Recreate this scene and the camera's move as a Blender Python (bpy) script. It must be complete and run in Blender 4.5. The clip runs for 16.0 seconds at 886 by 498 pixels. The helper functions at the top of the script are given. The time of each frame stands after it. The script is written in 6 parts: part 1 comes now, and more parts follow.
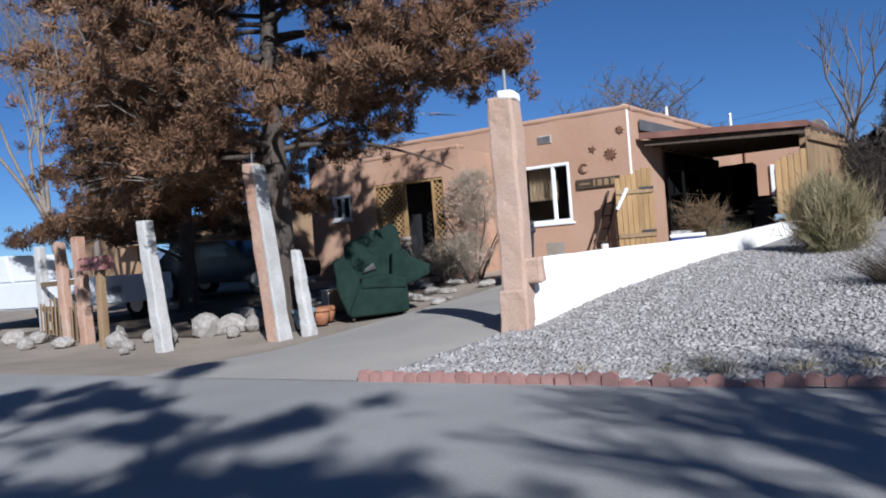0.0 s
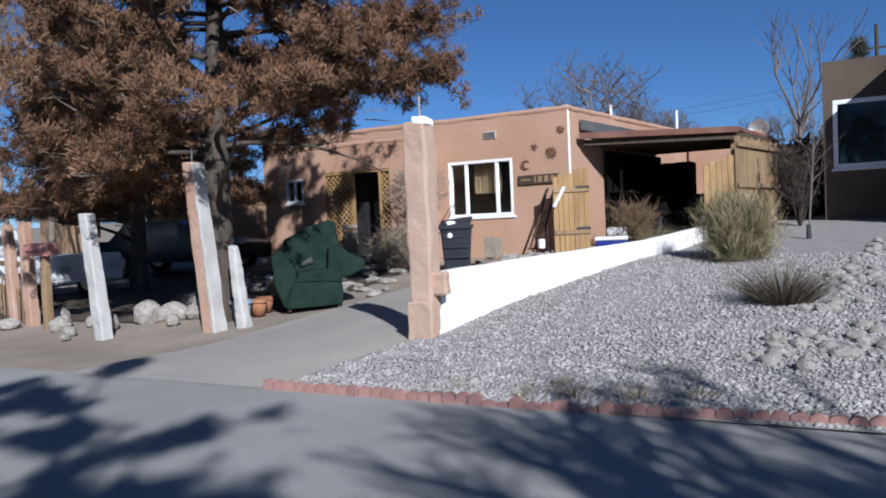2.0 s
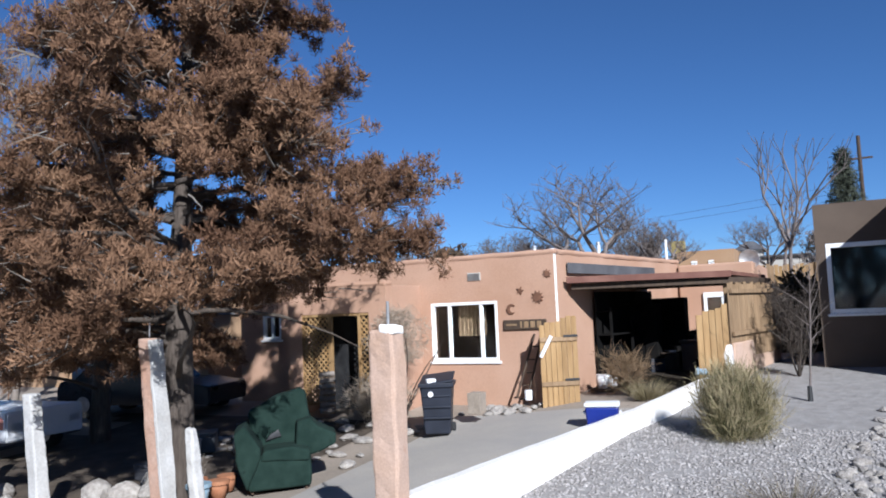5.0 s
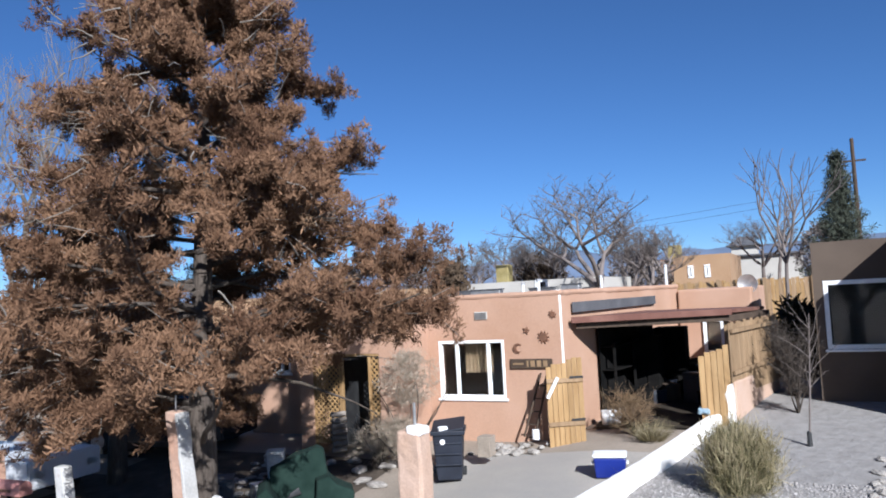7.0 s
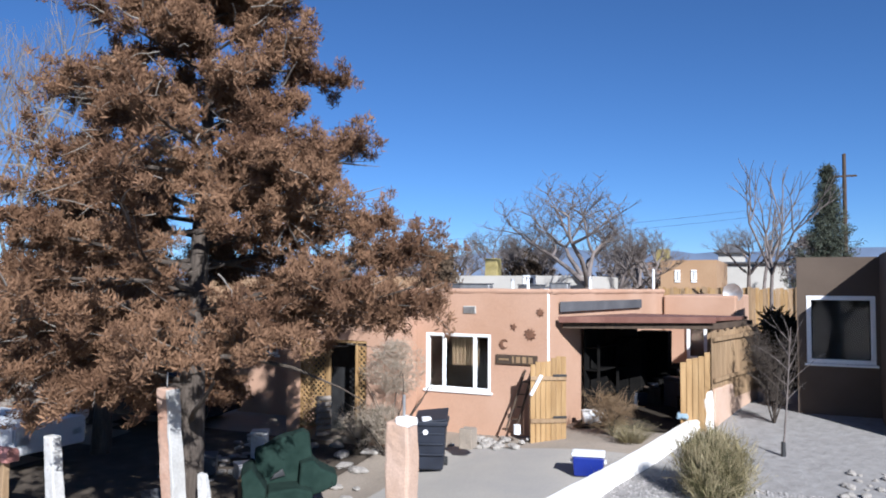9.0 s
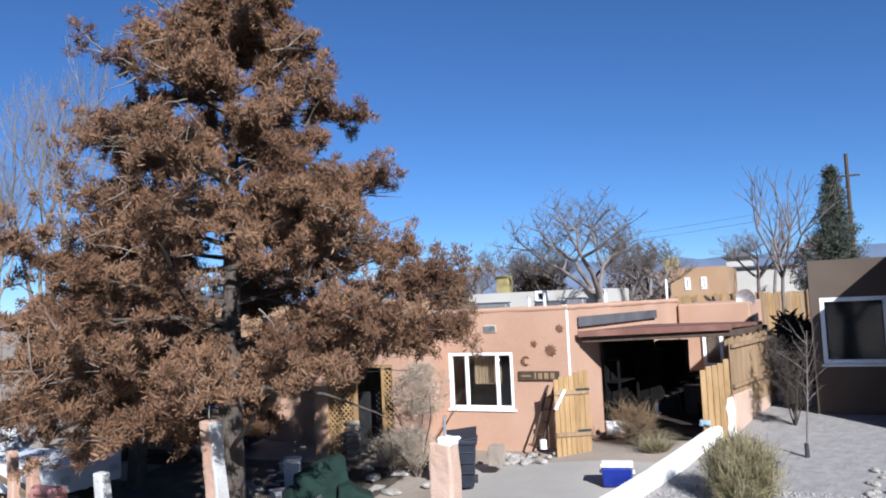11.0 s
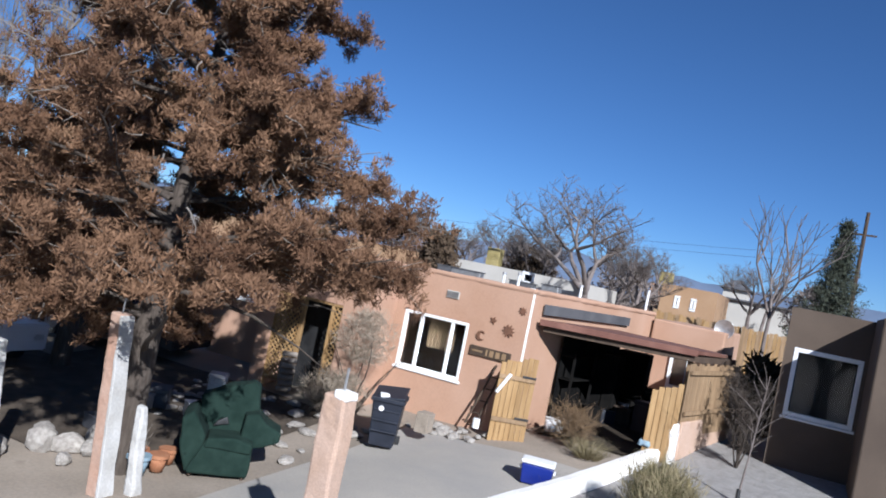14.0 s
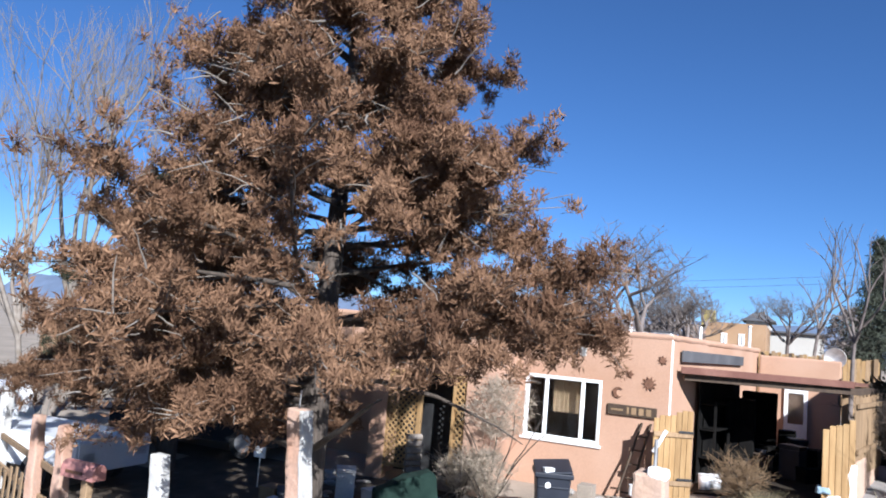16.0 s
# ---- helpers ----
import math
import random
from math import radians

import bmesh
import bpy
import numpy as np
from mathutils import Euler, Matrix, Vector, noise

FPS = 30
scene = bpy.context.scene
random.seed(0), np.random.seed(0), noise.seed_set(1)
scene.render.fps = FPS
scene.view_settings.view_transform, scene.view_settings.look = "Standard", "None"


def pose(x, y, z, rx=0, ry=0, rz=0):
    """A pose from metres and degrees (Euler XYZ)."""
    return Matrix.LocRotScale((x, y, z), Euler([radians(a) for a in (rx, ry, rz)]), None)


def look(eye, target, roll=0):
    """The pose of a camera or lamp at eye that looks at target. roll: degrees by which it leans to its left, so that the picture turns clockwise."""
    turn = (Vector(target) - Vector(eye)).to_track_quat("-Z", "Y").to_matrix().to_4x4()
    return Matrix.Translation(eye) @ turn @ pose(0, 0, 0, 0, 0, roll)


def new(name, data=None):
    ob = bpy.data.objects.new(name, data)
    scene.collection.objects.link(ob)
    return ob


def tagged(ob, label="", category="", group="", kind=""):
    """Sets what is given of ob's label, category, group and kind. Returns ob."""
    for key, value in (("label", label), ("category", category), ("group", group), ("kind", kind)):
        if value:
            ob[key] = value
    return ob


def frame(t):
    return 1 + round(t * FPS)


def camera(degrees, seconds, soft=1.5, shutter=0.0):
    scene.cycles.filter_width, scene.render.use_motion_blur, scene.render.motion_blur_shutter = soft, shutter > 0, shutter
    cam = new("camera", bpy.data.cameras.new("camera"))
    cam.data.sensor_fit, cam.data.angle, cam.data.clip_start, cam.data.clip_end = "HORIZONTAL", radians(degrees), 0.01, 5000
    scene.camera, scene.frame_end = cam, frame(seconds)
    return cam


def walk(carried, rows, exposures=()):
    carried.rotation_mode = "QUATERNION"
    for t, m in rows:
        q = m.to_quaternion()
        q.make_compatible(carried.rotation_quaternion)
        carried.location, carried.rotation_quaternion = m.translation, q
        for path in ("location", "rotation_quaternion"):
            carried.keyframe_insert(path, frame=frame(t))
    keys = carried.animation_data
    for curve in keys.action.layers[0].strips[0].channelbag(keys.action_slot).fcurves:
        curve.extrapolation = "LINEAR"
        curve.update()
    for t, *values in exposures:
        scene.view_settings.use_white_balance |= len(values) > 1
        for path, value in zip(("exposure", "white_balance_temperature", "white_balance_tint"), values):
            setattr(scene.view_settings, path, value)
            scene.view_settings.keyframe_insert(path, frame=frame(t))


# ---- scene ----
cam = camera(61.0, 16.0, soft=1.9)
PATH = [
    (0, (0.525, 0.534, 0.948), (-0.455, 2.277, 0.968), -4.4),
    (0.5, (0.682, 0.493, 1.283), (-0.254, 2.25, 1.47), -3.5),
    (1, (1.02, 0.268, 1.404), (0.151, 2.018, 1.83), -4.7),
    (1.5, (1.179, 0.301, 1.324), (0.27, 2.082, 1.362), -4.1),
    (2, (1.418, 0.296, 1.398), (0.499, 2.071, 1.33), -2.6),
    (2.5, (1.446, 0.565, 1.623), (0.523, 2.339, 1.629), -2.5),
    (3, (1.459, 0.881, 1.82), (0.549, 2.642, 2.091), -1.2),
    (3.5, (1.366, 1.025, 1.978), (0.461, 2.788, 2.253), -1.8),
    (3.7, (1.307, 1.078, 2.057), (0.396, 2.839, 2.315), -3.9),
    (5.8, (1.39, 0.958, 3.088), (0.515, 2.751, 3.24), -1.5),
    (6, (1.409, 0.904, 3.19), (0.535, 2.691, 3.391), -2.3),
    (6.5, (1.309, 0.741, 3.513), (0.436, 2.535, 3.651), -2.9),
    (7, (1.308, 0.529, 3.887), (0.433, 2.322, 4.017), -3.0),
    (7.5, (1.33, 0.429, 4.131), (0.455, 2.224, 4.241), -1.2),
    (8, (1.36, 0.342, 4.148), (0.488, 2.137, 4.278), -1.9),
    (8.5, (1.398, 0.268, 4.048), (0.528, 2.062, 4.205), -1.4),
    (9, (1.304, 0.303, 3.979), (0.454, 2.111, 4.078), 0.4),
    (9.5, (1.3, 0.091, 3.962), (0.436, 1.888, 4.116), -1.5),
    (10, (1.246, -0.027, 3.99), (0.382, 1.77, 4.145), -2.4),
    (10.2, (1.173, -0.071, 4.017), (0.312, 1.728, 4.169), -2.6),
    (12.3, (1.428, -0.311, 4.061), (0.559, 1.485, 4.205), -2.2),
    (12.5, (1.443, -0.232, 4.06), (0.558, 1.559, 4.146), -1.9),
    (13, (1.483, 0.181, 4.076), (0.597, 1.971, 3.979), 1.2),
    (13.5, (1.491, 0.748, 4.005), (0.643, 2.557, 3.912), 5.9),
    (14, (1.494, 0.812, 4.042), (0.623, 2.612, 4.085), 11.5),
    (14.5, (1.053, 0.974, 4.018), (0.189, 2.773, 4.154), 10.1),
    (15, (0.161, 0.986, 3.922), (-0.684, 2.791, 4.095), 6.0),
    (15.5, (-0.97, 0.82, 3.892), (-1.792, 2.634, 4.073), 5.2),
    (16, (-1.499, 0.742, 3.542), (-2.357, 2.534, 3.765), 5.1),
]
walk(cam, [(t, look(eye, target, roll)) for t, eye, target, roll in PATH],
     exposures=[(0, 0.48, 5450, 10), (0.5, 0.41, 5450, 10), (1, 0.54, 5450, 10), (1.5, 0.61, 5450, 10), (2, 0.44, 5450, 10), (2.5, 0.39, 5450, 10), (3, 0.39, 5400, 10), (3.5, 0.69, 5450, 10), (6, 0.82, 5450, 10), (7, 0.92, 5500, 10), (12.5, 1.01, 5500, 10), (13, 0.82, 5500, 10), (13.5, 0.75, 5480, 10), (14.5, 0.86, 5450, 10), (16, 1.24, 5500, 10)])

# ---- world and light ----
SUN_AZ, SUN_EL = radians(135), radians(31)
world = bpy.data.worlds.new("sky")
scene.world = world
world.use_nodes = True
sky = world.node_tree.nodes.new("ShaderNodeTexSky")
sky.sky_type, sky.sun_disc = "NISHITA", False
sky.sun_elevation, sky.sun_rotation, sky.altitude = SUN_EL, SUN_AZ, 1600
sky.air_density, sky.dust_density, sky.ozone_density = 0.9, 0.0, 7.5
background = world.node_tree.nodes["Background"]
background.inputs["Strength"].default_value = 0.051
world.node_tree.links.new(sky.outputs[0], background.inputs[0])
sun_lamp = new("sun", bpy.data.lights.new("sun", "SUN"))
sun_lamp.data.energy, sun_lamp.data.angle, sun_lamp.data.color = 5.0, radians(0.6), (1.0, 0.93, 0.84)
sun_lamp.matrix_basis = look((10 * math.sin(SUN_AZ), 10 * math.cos(SUN_AZ), 10 * math.tan(SUN_EL)), (0, 0, 0))
scene.view_settings.exposure = 0.0


# ---- materials ----
def mat(name, c1, c2, scale=4.0, rough=0.85, bump=0.3, fine=40.0, metal=0.0, c3=None, stretch=(1, 1, 1), island=0.0, spec=0.4, depth=0.01):
    """A two-scale mottled surface: broad stains of c1 and c2, fine grain, and relief."""
    m = bpy.data.materials.new(name)
    m.use_nodes = True
    nt = m.node_tree
    n, l = nt.nodes, nt.links
    b = n["Principled BSDF"]
    tc = n.new("ShaderNodeTexCoord")
    mp = n.new("ShaderNodeMapping")
    mp.inputs["Scale"].default_value = stretch
    l.new(tc.outputs["Object"], mp.inputs[0])
    broad, grain = n.new("ShaderNodeTexNoise"), n.new("ShaderNodeTexNoise")
    for tex, s, d in ((broad, scale, 5), (grain, fine, 4)):
        tex.inputs["Scale"].default_value, tex.inputs["Detail"].default_value = s, d
        l.new(mp.outputs[0], tex.inputs["Vector"])
    ramp = n.new("ShaderNodeValToRGB")
    ramp.color_ramp.elements[0].position, ramp.color_ramp.elements[1].position = 0.32, 0.68
    ramp.color_ramp.elements[0].color, ramp.color_ramp.elements[1].color = (*c1, 1), (*c2, 1)
    if c3:
        e = ramp.color_ramp.elements.new(0.78)
        e.color = (*c3, 1)
    l.new(broad.outputs[0], ramp.inputs[0])
    hsv = n.new("ShaderNodeHueSaturation")
    mr = n.new("ShaderNodeMapRange")
    mr.inputs[1].default_value, mr.inputs[2].default_value, mr.inputs[3].default_value, mr.inputs[4].default_value = 0.25, 0.75, 0.87, 1.13
    l.new(grain.outputs[0], mr.inputs[0])
    l.new(ramp.outputs[0], hsv.inputs["Color"])
    value = mr.outputs[0]
    if island:
        geo, info = n.new("ShaderNodeNewGeometry"), n.new("ShaderNodeObjectInfo")
        add = n.new("ShaderNodeMath")
        add.operation = "ADD"
        l.new(geo.outputs["Random Per Island"], add.inputs[0])
        l.new(info.outputs["Random"], add.inputs[1])
        vary = n.new("ShaderNodeMapRange")
        vary.inputs[1].default_value, vary.inputs[2].default_value = 0, 2
        vary.inputs[3].default_value, vary.inputs[4].default_value = 1 - island, 1 + island
        l.new(add.outputs[0], vary.inputs[0])
        mul = n.new("ShaderNodeMath")
        mul.operation = "MULTIPLY"
        l.new(value, mul.inputs[0])
        l.new(vary.outputs[0], mul.inputs[1])
        value = mul.outputs[0]
    l.new(value, hsv.inputs["Value"])
    l.new(hsv.outputs[0], b.inputs["Base Color"])
    b.inputs["Roughness"].default_value, b.inputs["Metallic"].default_value = rough, metal
    b.inputs["Specular IOR Level"].default_value = spec
    if bump:
        mix = n.new("ShaderNodeMath")
        mix.operation = "MULTIPLY_ADD"
        mix.inputs[1].default_value = 0.4
        l.new(grain.outputs[0], mix.inputs[0])
        l.new(broad.outputs[0], mix.inputs[2])
        bp = n.new("ShaderNodeBump")
        bp.inputs["Strength"].default_value, bp.inputs["Distance"].default_value = bump, depth
        l.new(mix.outputs[0], bp.inputs["Height"])
        l.new(bp.outputs[0], b.inputs["Normal"])
    return m


def glass(name, tint=(0.75, 0.8, 0.82)):
    m = bpy.data.materials.new(name)
    m.use_nodes = True
    b = m.node_tree.nodes["Principled BSDF"]
    b.inputs["Base Color"].default_value = (*tint, 1)
    b.inputs["Roughness"].default_value = 0.04
    b.inputs["Transmission Weight"].default_value = 1.0
    b.inputs["IOR"].default_value = 1.45
    return m


M_STUCCO = mat("pink_stucco", (0.354, 0.212, 0.137), (0.406, 0.257, 0.177), 0.9, 0.92, 0.3, 55, c3=(0.326, 0.188, 0.117))
M_PILLAR = mat("peach_adobe", (0.4, 0.269, 0.188), (0.44, 0.314, 0.24), 2.2, 0.92, 0.35, 40, c3=(0.343, 0.194, 0.126), depth=0.02)
M_WHITEWALL = mat("whitewashed_wall", (0.72, 0.684, 0.63), (0.792, 0.765, 0.72), 1.5, 0.9, 0.4, 35, c3=(0.612, 0.54, 0.468), depth=0.015)
M_POSTGREY = mat("flaking_whitewash", (0.377, 0.36, 0.331), (0.457, 0.445, 0.423), 3.5, 0.92, 0.6, 30, c3=(0.24, 0.171, 0.126), depth=0.02)
M_POSTPINK = mat("peeling_pink_post", (0.354, 0.206, 0.137), (0.412, 0.286, 0.217), 3.0, 0.92, 0.6, 30, c3=(0.4, 0.377, 0.343), depth=0.02)
M_CONCRETE = mat("worn_concrete", (0.224, 0.217, 0.206), (0.292, 0.284, 0.27), 0.7, 0.9, 0.25, 60, c3=(0.187, 0.179, 0.172), spec=0.3)
M_DRIVE = mat("driveway_concrete", (0.265, 0.25, 0.23), (0.355, 0.322, 0.275), 0.55, 0.92, 0.25, 50, c3=(0.32, 0.275, 0.215))
M_DIRT = mat("dry_dirt", (0.215, 0.178, 0.138), (0.285, 0.238, 0.188), 0.8, 0.97, 0.6, 22, c3=(0.165, 0.135, 0.105), depth=0.03)
# dark brown ground colour that stands for tree shade
M_TREESHADE = mat("leaf_litter", (0.0428, 0.0314, 0.0217), (0.0857, 0.0657, 0.0457), 2.5, 0.97, 0.9, 30, c3=(0.126, 0.102, 0.08), depth=0.03)
M_YELLOW = mat("faded_yellow_paint", (0.257, 0.206, 0.0743), (0.314, 0.257, 0.108), 4.0, 0.8, 0.1, 30)
M_GRAVELBED = mat("gravel_bed", (0.212, 0.197, 0.183), (0.274, 0.26, 0.243), 5.0, 0.95, 0.9, 26, c3=(0.171, 0.155, 0.143), depth=0.03)
M_STONE = mat("pale_gravel", (0.217, 0.2, 0.188), (0.343, 0.323, 0.306), 6.0, 0.92, 0.2, 50, island=0.5, spec=0.2)
M_ROCK = mat("field_rock", (0.194, 0.171, 0.149), (0.32, 0.297, 0.263), 3.0, 0.92, 0.6, 25, island=0.3, depth=0.03)
M_EDGING = mat("pink_edging", (0.274, 0.137, 0.114), (0.331, 0.194, 0.165), 6.0, 0.92, 0.4, 50, island=0.25)
M_WOOD = mat("golden_wood", (0.228, 0.134, 0.0514), (0.32, 0.206, 0.0916), 2.5, 0.8, 0.3, 30, c3=(0.171, 0.0941, 0.04), stretch=(5, 5, 0.5), island=0.25)
M_OLDWOOD = mat("weathered_wood", (0.188, 0.12, 0.0628), (0.269, 0.183, 0.102), 2.5, 0.85, 0.4, 30, c3=(0.114, 0.08, 0.0514), stretch=(5, 5, 0.5), island=0.3)
M_DARKWOOD = mat("dark_wood", (0.04, 0.0257, 0.0171), (0.0685, 0.0457, 0.0286), 3.0, 0.85, 0.4, 30, stretch=(4, 4, 0.6))
M_ROOFRED = mat("red_brown_roofing", (0.114, 0.0486, 0.0343), (0.165, 0.08, 0.0571), 2.0, 0.85, 0.3, 40, c3=(0.0916, 0.0514, 0.0428))
M_TAR = mat("grey_roofing_felt", (0.0571, 0.0571, 0.0628), (0.0974, 0.0974, 0.102), 1.5, 0.85, 0.3, 40)
M_GRAVELROOF = mat("flat_roof_gravel", (0.171, 0.16, 0.149), (0.24, 0.228, 0.217), 2.0, 0.95, 0.4, 50)
M_WHITE = mat("white_trim", (0.702, 0.702, 0.693), (0.756, 0.756, 0.747), 5.0, 0.5, 0.05, 60)
M_BROWN = mat("brown_stucco", (0.0743, 0.0543, 0.04), (0.1, 0.0743, 0.0543), 1.0, 0.92, 0.3, 50, c3=(0.0743, 0.0486, 0.0343))
M_TAN = mat("tan_adobe", (0.286, 0.177, 0.0974), (0.331, 0.217, 0.126), 0.6, 0.92, 0.2, 20)
M_CREAM = mat("cream_stucco", (0.377, 0.354, 0.314), (0.423, 0.4, 0.36), 0.6, 0.92, 0.2, 20)
M_BARK = mat("grey_brown_bark", (0.0486, 0.0371, 0.0286), (0.0857, 0.0685, 0.0543), 6.0, 0.95, 0.8, 30, stretch=(4, 4, 0.6), depth=0.03)
M_TWIG = mat("pale_twig", (0.149, 0.123, 0.0974), (0.217, 0.188, 0.16), 6.0, 0.95, 0.2, 30)
M_BARE = mat("bare_branches", (0.114, 0.0916, 0.08), (0.177, 0.149, 0.134), 3.0, 0.95, 0.2, 20)
M_BROWNLEAF = mat("dead_juniper_foliage", (0.085, 0.046, 0.027), (0.192, 0.112, 0.065), 0.9, 0.95, 0, 8, c3=(0.105, 0.085, 0.05), island=0.5, spec=0.1)
M_FARBROWN = mat("far_brown_evergreen", (0.06, 0.042, 0.028), (0.10, 0.072, 0.048), 0.8, 0.95, 0, 8, island=0.4, spec=0.1)
M_FARGREEN = mat("far_grey_green_needles", (0.055, 0.062, 0.045), (0.10, 0.11, 0.08), 0.8, 0.95, 0, 8, island=0.4, spec=0.1)
M_PALETWIG = mat("bleached_twigs", (0.30, 0.245, 0.185), (0.40, 0.335, 0.26), 5.0, 0.95, 0, 20, island=0.3, spec=0.1)
M_GREENLEAF = mat("dark_green_foliage", (0.0257, 0.0263, 0.0149), (0.0457, 0.0457, 0.0286), 0.8, 0.95, 0, 8, island=0.4, spec=0.1)
M_STRAW = mat("straw_grass", (0.171, 0.143, 0.0743), (0.286, 0.24, 0.143), 3.0, 0.95, 0, 10, island=0.4, spec=0.1)
M_SHRUBGREEN = mat("olive_shrub", (0.0685, 0.0685, 0.0286), (0.114, 0.108, 0.0514), 3.0, 0.95, 0, 10, island=0.4, spec=0.1)
M_STEEL = mat("bare_steel", (0.35, 0.34, 0.33), (0.5, 0.49, 0.48), 8.0, 0.45, 0.1, 60, metal=0.8)
M_RUST = mat("rusty_iron", (0.12, 0.06, 0.035), (0.20, 0.10, 0.06), 10.0, 0.8, 0.3, 60, metal=0.3)
M_BLACK = mat("black_paint", (0.015, 0.015, 0.016), (0.03, 0.03, 0.03), 5.0, 0.5, 0.1, 60)
# dirt with the carport's shade put into its colour
M_FLOORSHADE = mat("shade_darkened_dirt", (0.025, 0.02, 0.016), (0.05, 0.04, 0.03), 2.0, 0.95, 0.5, 25, spec=0.1)
# near-black colour that stands for the deep shade under the carport
M_CARPORTSHADE = mat("carport_shade_black", (0.005, 0.005, 0.005), (0.012, 0.011, 0.01), 3.0, 0.97, 0.2, 30, spec=0.05)
M_GLASS = glass("window_glass")
M_CURTAIN = mat("tan_blind", (0.171, 0.108, 0.0571), (0.217, 0.149, 0.0857), 3.0, 0.9, 0.2, 30, stretch=(8, 8, 0.5))
M_MOUNTAIN = mat("far_mountain", (0.114, 0.149, 0.217), (0.143, 0.177, 0.245), 0.004, 1.0, 0, 0.02, spec=0.0)


# ---- building helpers ----
def smooth(a, b, x):
    u = min(1.0, max(0.0, (x - a) / (b - a)))
    return u * u * (3 - 2 * u)


def ground_z(x, y):
    d = max(0.0, y - 5.5)
    return 0.05 * min(d, 75) + 0.021 * smooth(-5.5, -2.3, x) * min(d, 11) - 0.18 * smooth(-3.8, -6.8, x) * smooth(0, 2.2, d) * (1 - smooth(7, 11, d))


def yard_z(x, y):
    """The gravel yard lies higher than the drive behind the low wall."""
    d = max(0.0, y - 5.5)
    bank = 0.09 * (1 - smooth(0.1, 1.7, x + 2.58 - (y - 7.62) * 0.1776)) * smooth(1.8, 4, d) * (1 - smooth(7, 9.5, d))
    return 0.073 * min(d, 14.5) + 0.02 * max(0.0, d - 14.5) + bank


def thing(name, x, y, z, label, category, group="", kind=""):
    """A top-level thing: an Empty at its base."""
    ob = new(name)
    ob.empty_display_size = 0.2
    ob.matrix_basis = Matrix.Translation((x, y, z))
    return tagged(ob, label, category, group, kind)


def link_mesh(name, me, material, parent=None, label=""):
    if material:
        me.materials.append(material)
    ob = new(name, me)
    if parent:
        ob.parent = parent
        base = parent
        while base.parent:
            base = base.parent
        if base is parent:
            ob.matrix_parent_inverse = base.matrix_basis.inverted()
    return tagged(ob, label)


def part(name, bm, material, parent=None, label="", flat=True):
    """One mesh under a thing or a part, drawn in the place's own coordinates."""
    me = bpy.data.meshes.new(name)
    bmesh.ops.recalc_face_normals(bm, faces=bm.faces)
    bm.to_mesh(me)
    bm.free()
    if not flat:
        me.polygons.foreach_set("use_smooth", [True] * len(me.polygons))
    return link_mesh(name, me, material, parent, label)


def soup(name, verts, faces, material, parent=None, label="", flat=True):
    """A mesh from arrays of corners and faces."""
    me = bpy.data.meshes.new(name)
    verts, faces = np.asarray(verts, np.float32), np.asarray(faces, np.int32)
    me.vertices.add(len(verts))
    me.vertices.foreach_set("co", verts.ravel())
    k = faces.shape[1]
    me.loops.add(faces.size)
    me.loops.foreach_set("vertex_index", faces.ravel())
    me.polygons.add(len(faces))
    me.polygons.foreach_set("loop_start", np.arange(0, faces.size, k, dtype=np.int32))
    me.polygons.foreach_set("loop_total", np.full(len(faces), k, np.int32))
    me.update(calc_edges=True)
    if not flat:
        me.polygons.foreach_set("use_smooth", [True] * len(faces))
    return link_mesh(name, me, material, parent, label)


def box(bm, x0, x1, y0, y1, z0, z1, bevel=0.0, m=None, seg=2):
    made = bmesh.ops.create_cube(bm, size=1.0)
    vs = made["verts"]
    for v in vs:
        v.co = Vector(((x0 + x1) / 2 + v.co.x * (x1 - x0), (y0 + y1) / 2 + v.co.y * (y1 - y0), (z0 + z1) / 2 + v.co.z * (z1 - z0)))
    if bevel:
        edges = list({e for v in vs for e in v.link_edges})
        out = bmesh.ops.bevel(bm, geom=edges, offset=bevel, segments=seg, affect="EDGES", profile=0.5)
        vs = list({v for f in out["faces"] for v in f.verts} | {v for v in vs if v.is_valid})
    if m:
        bmesh.ops.transform(bm, matrix=m, verts=[v for v in vs if v.is_valid])
    return vs


def box_between(bm, p, q, thick, z0, z1, bevel=0.0):
    """A straight wall or board from p to q in plan."""
    d = Vector((q[0] - p[0], q[1] - p[1], 0))
    m = Matrix.Translation((p[0], p[1], 0)) @ Matrix.Rotation(math.atan2(d.y, d.x), 4, "Z")
    return box(bm, 0, d.length, -thick / 2, thick / 2, z0, z1, bevel, m)


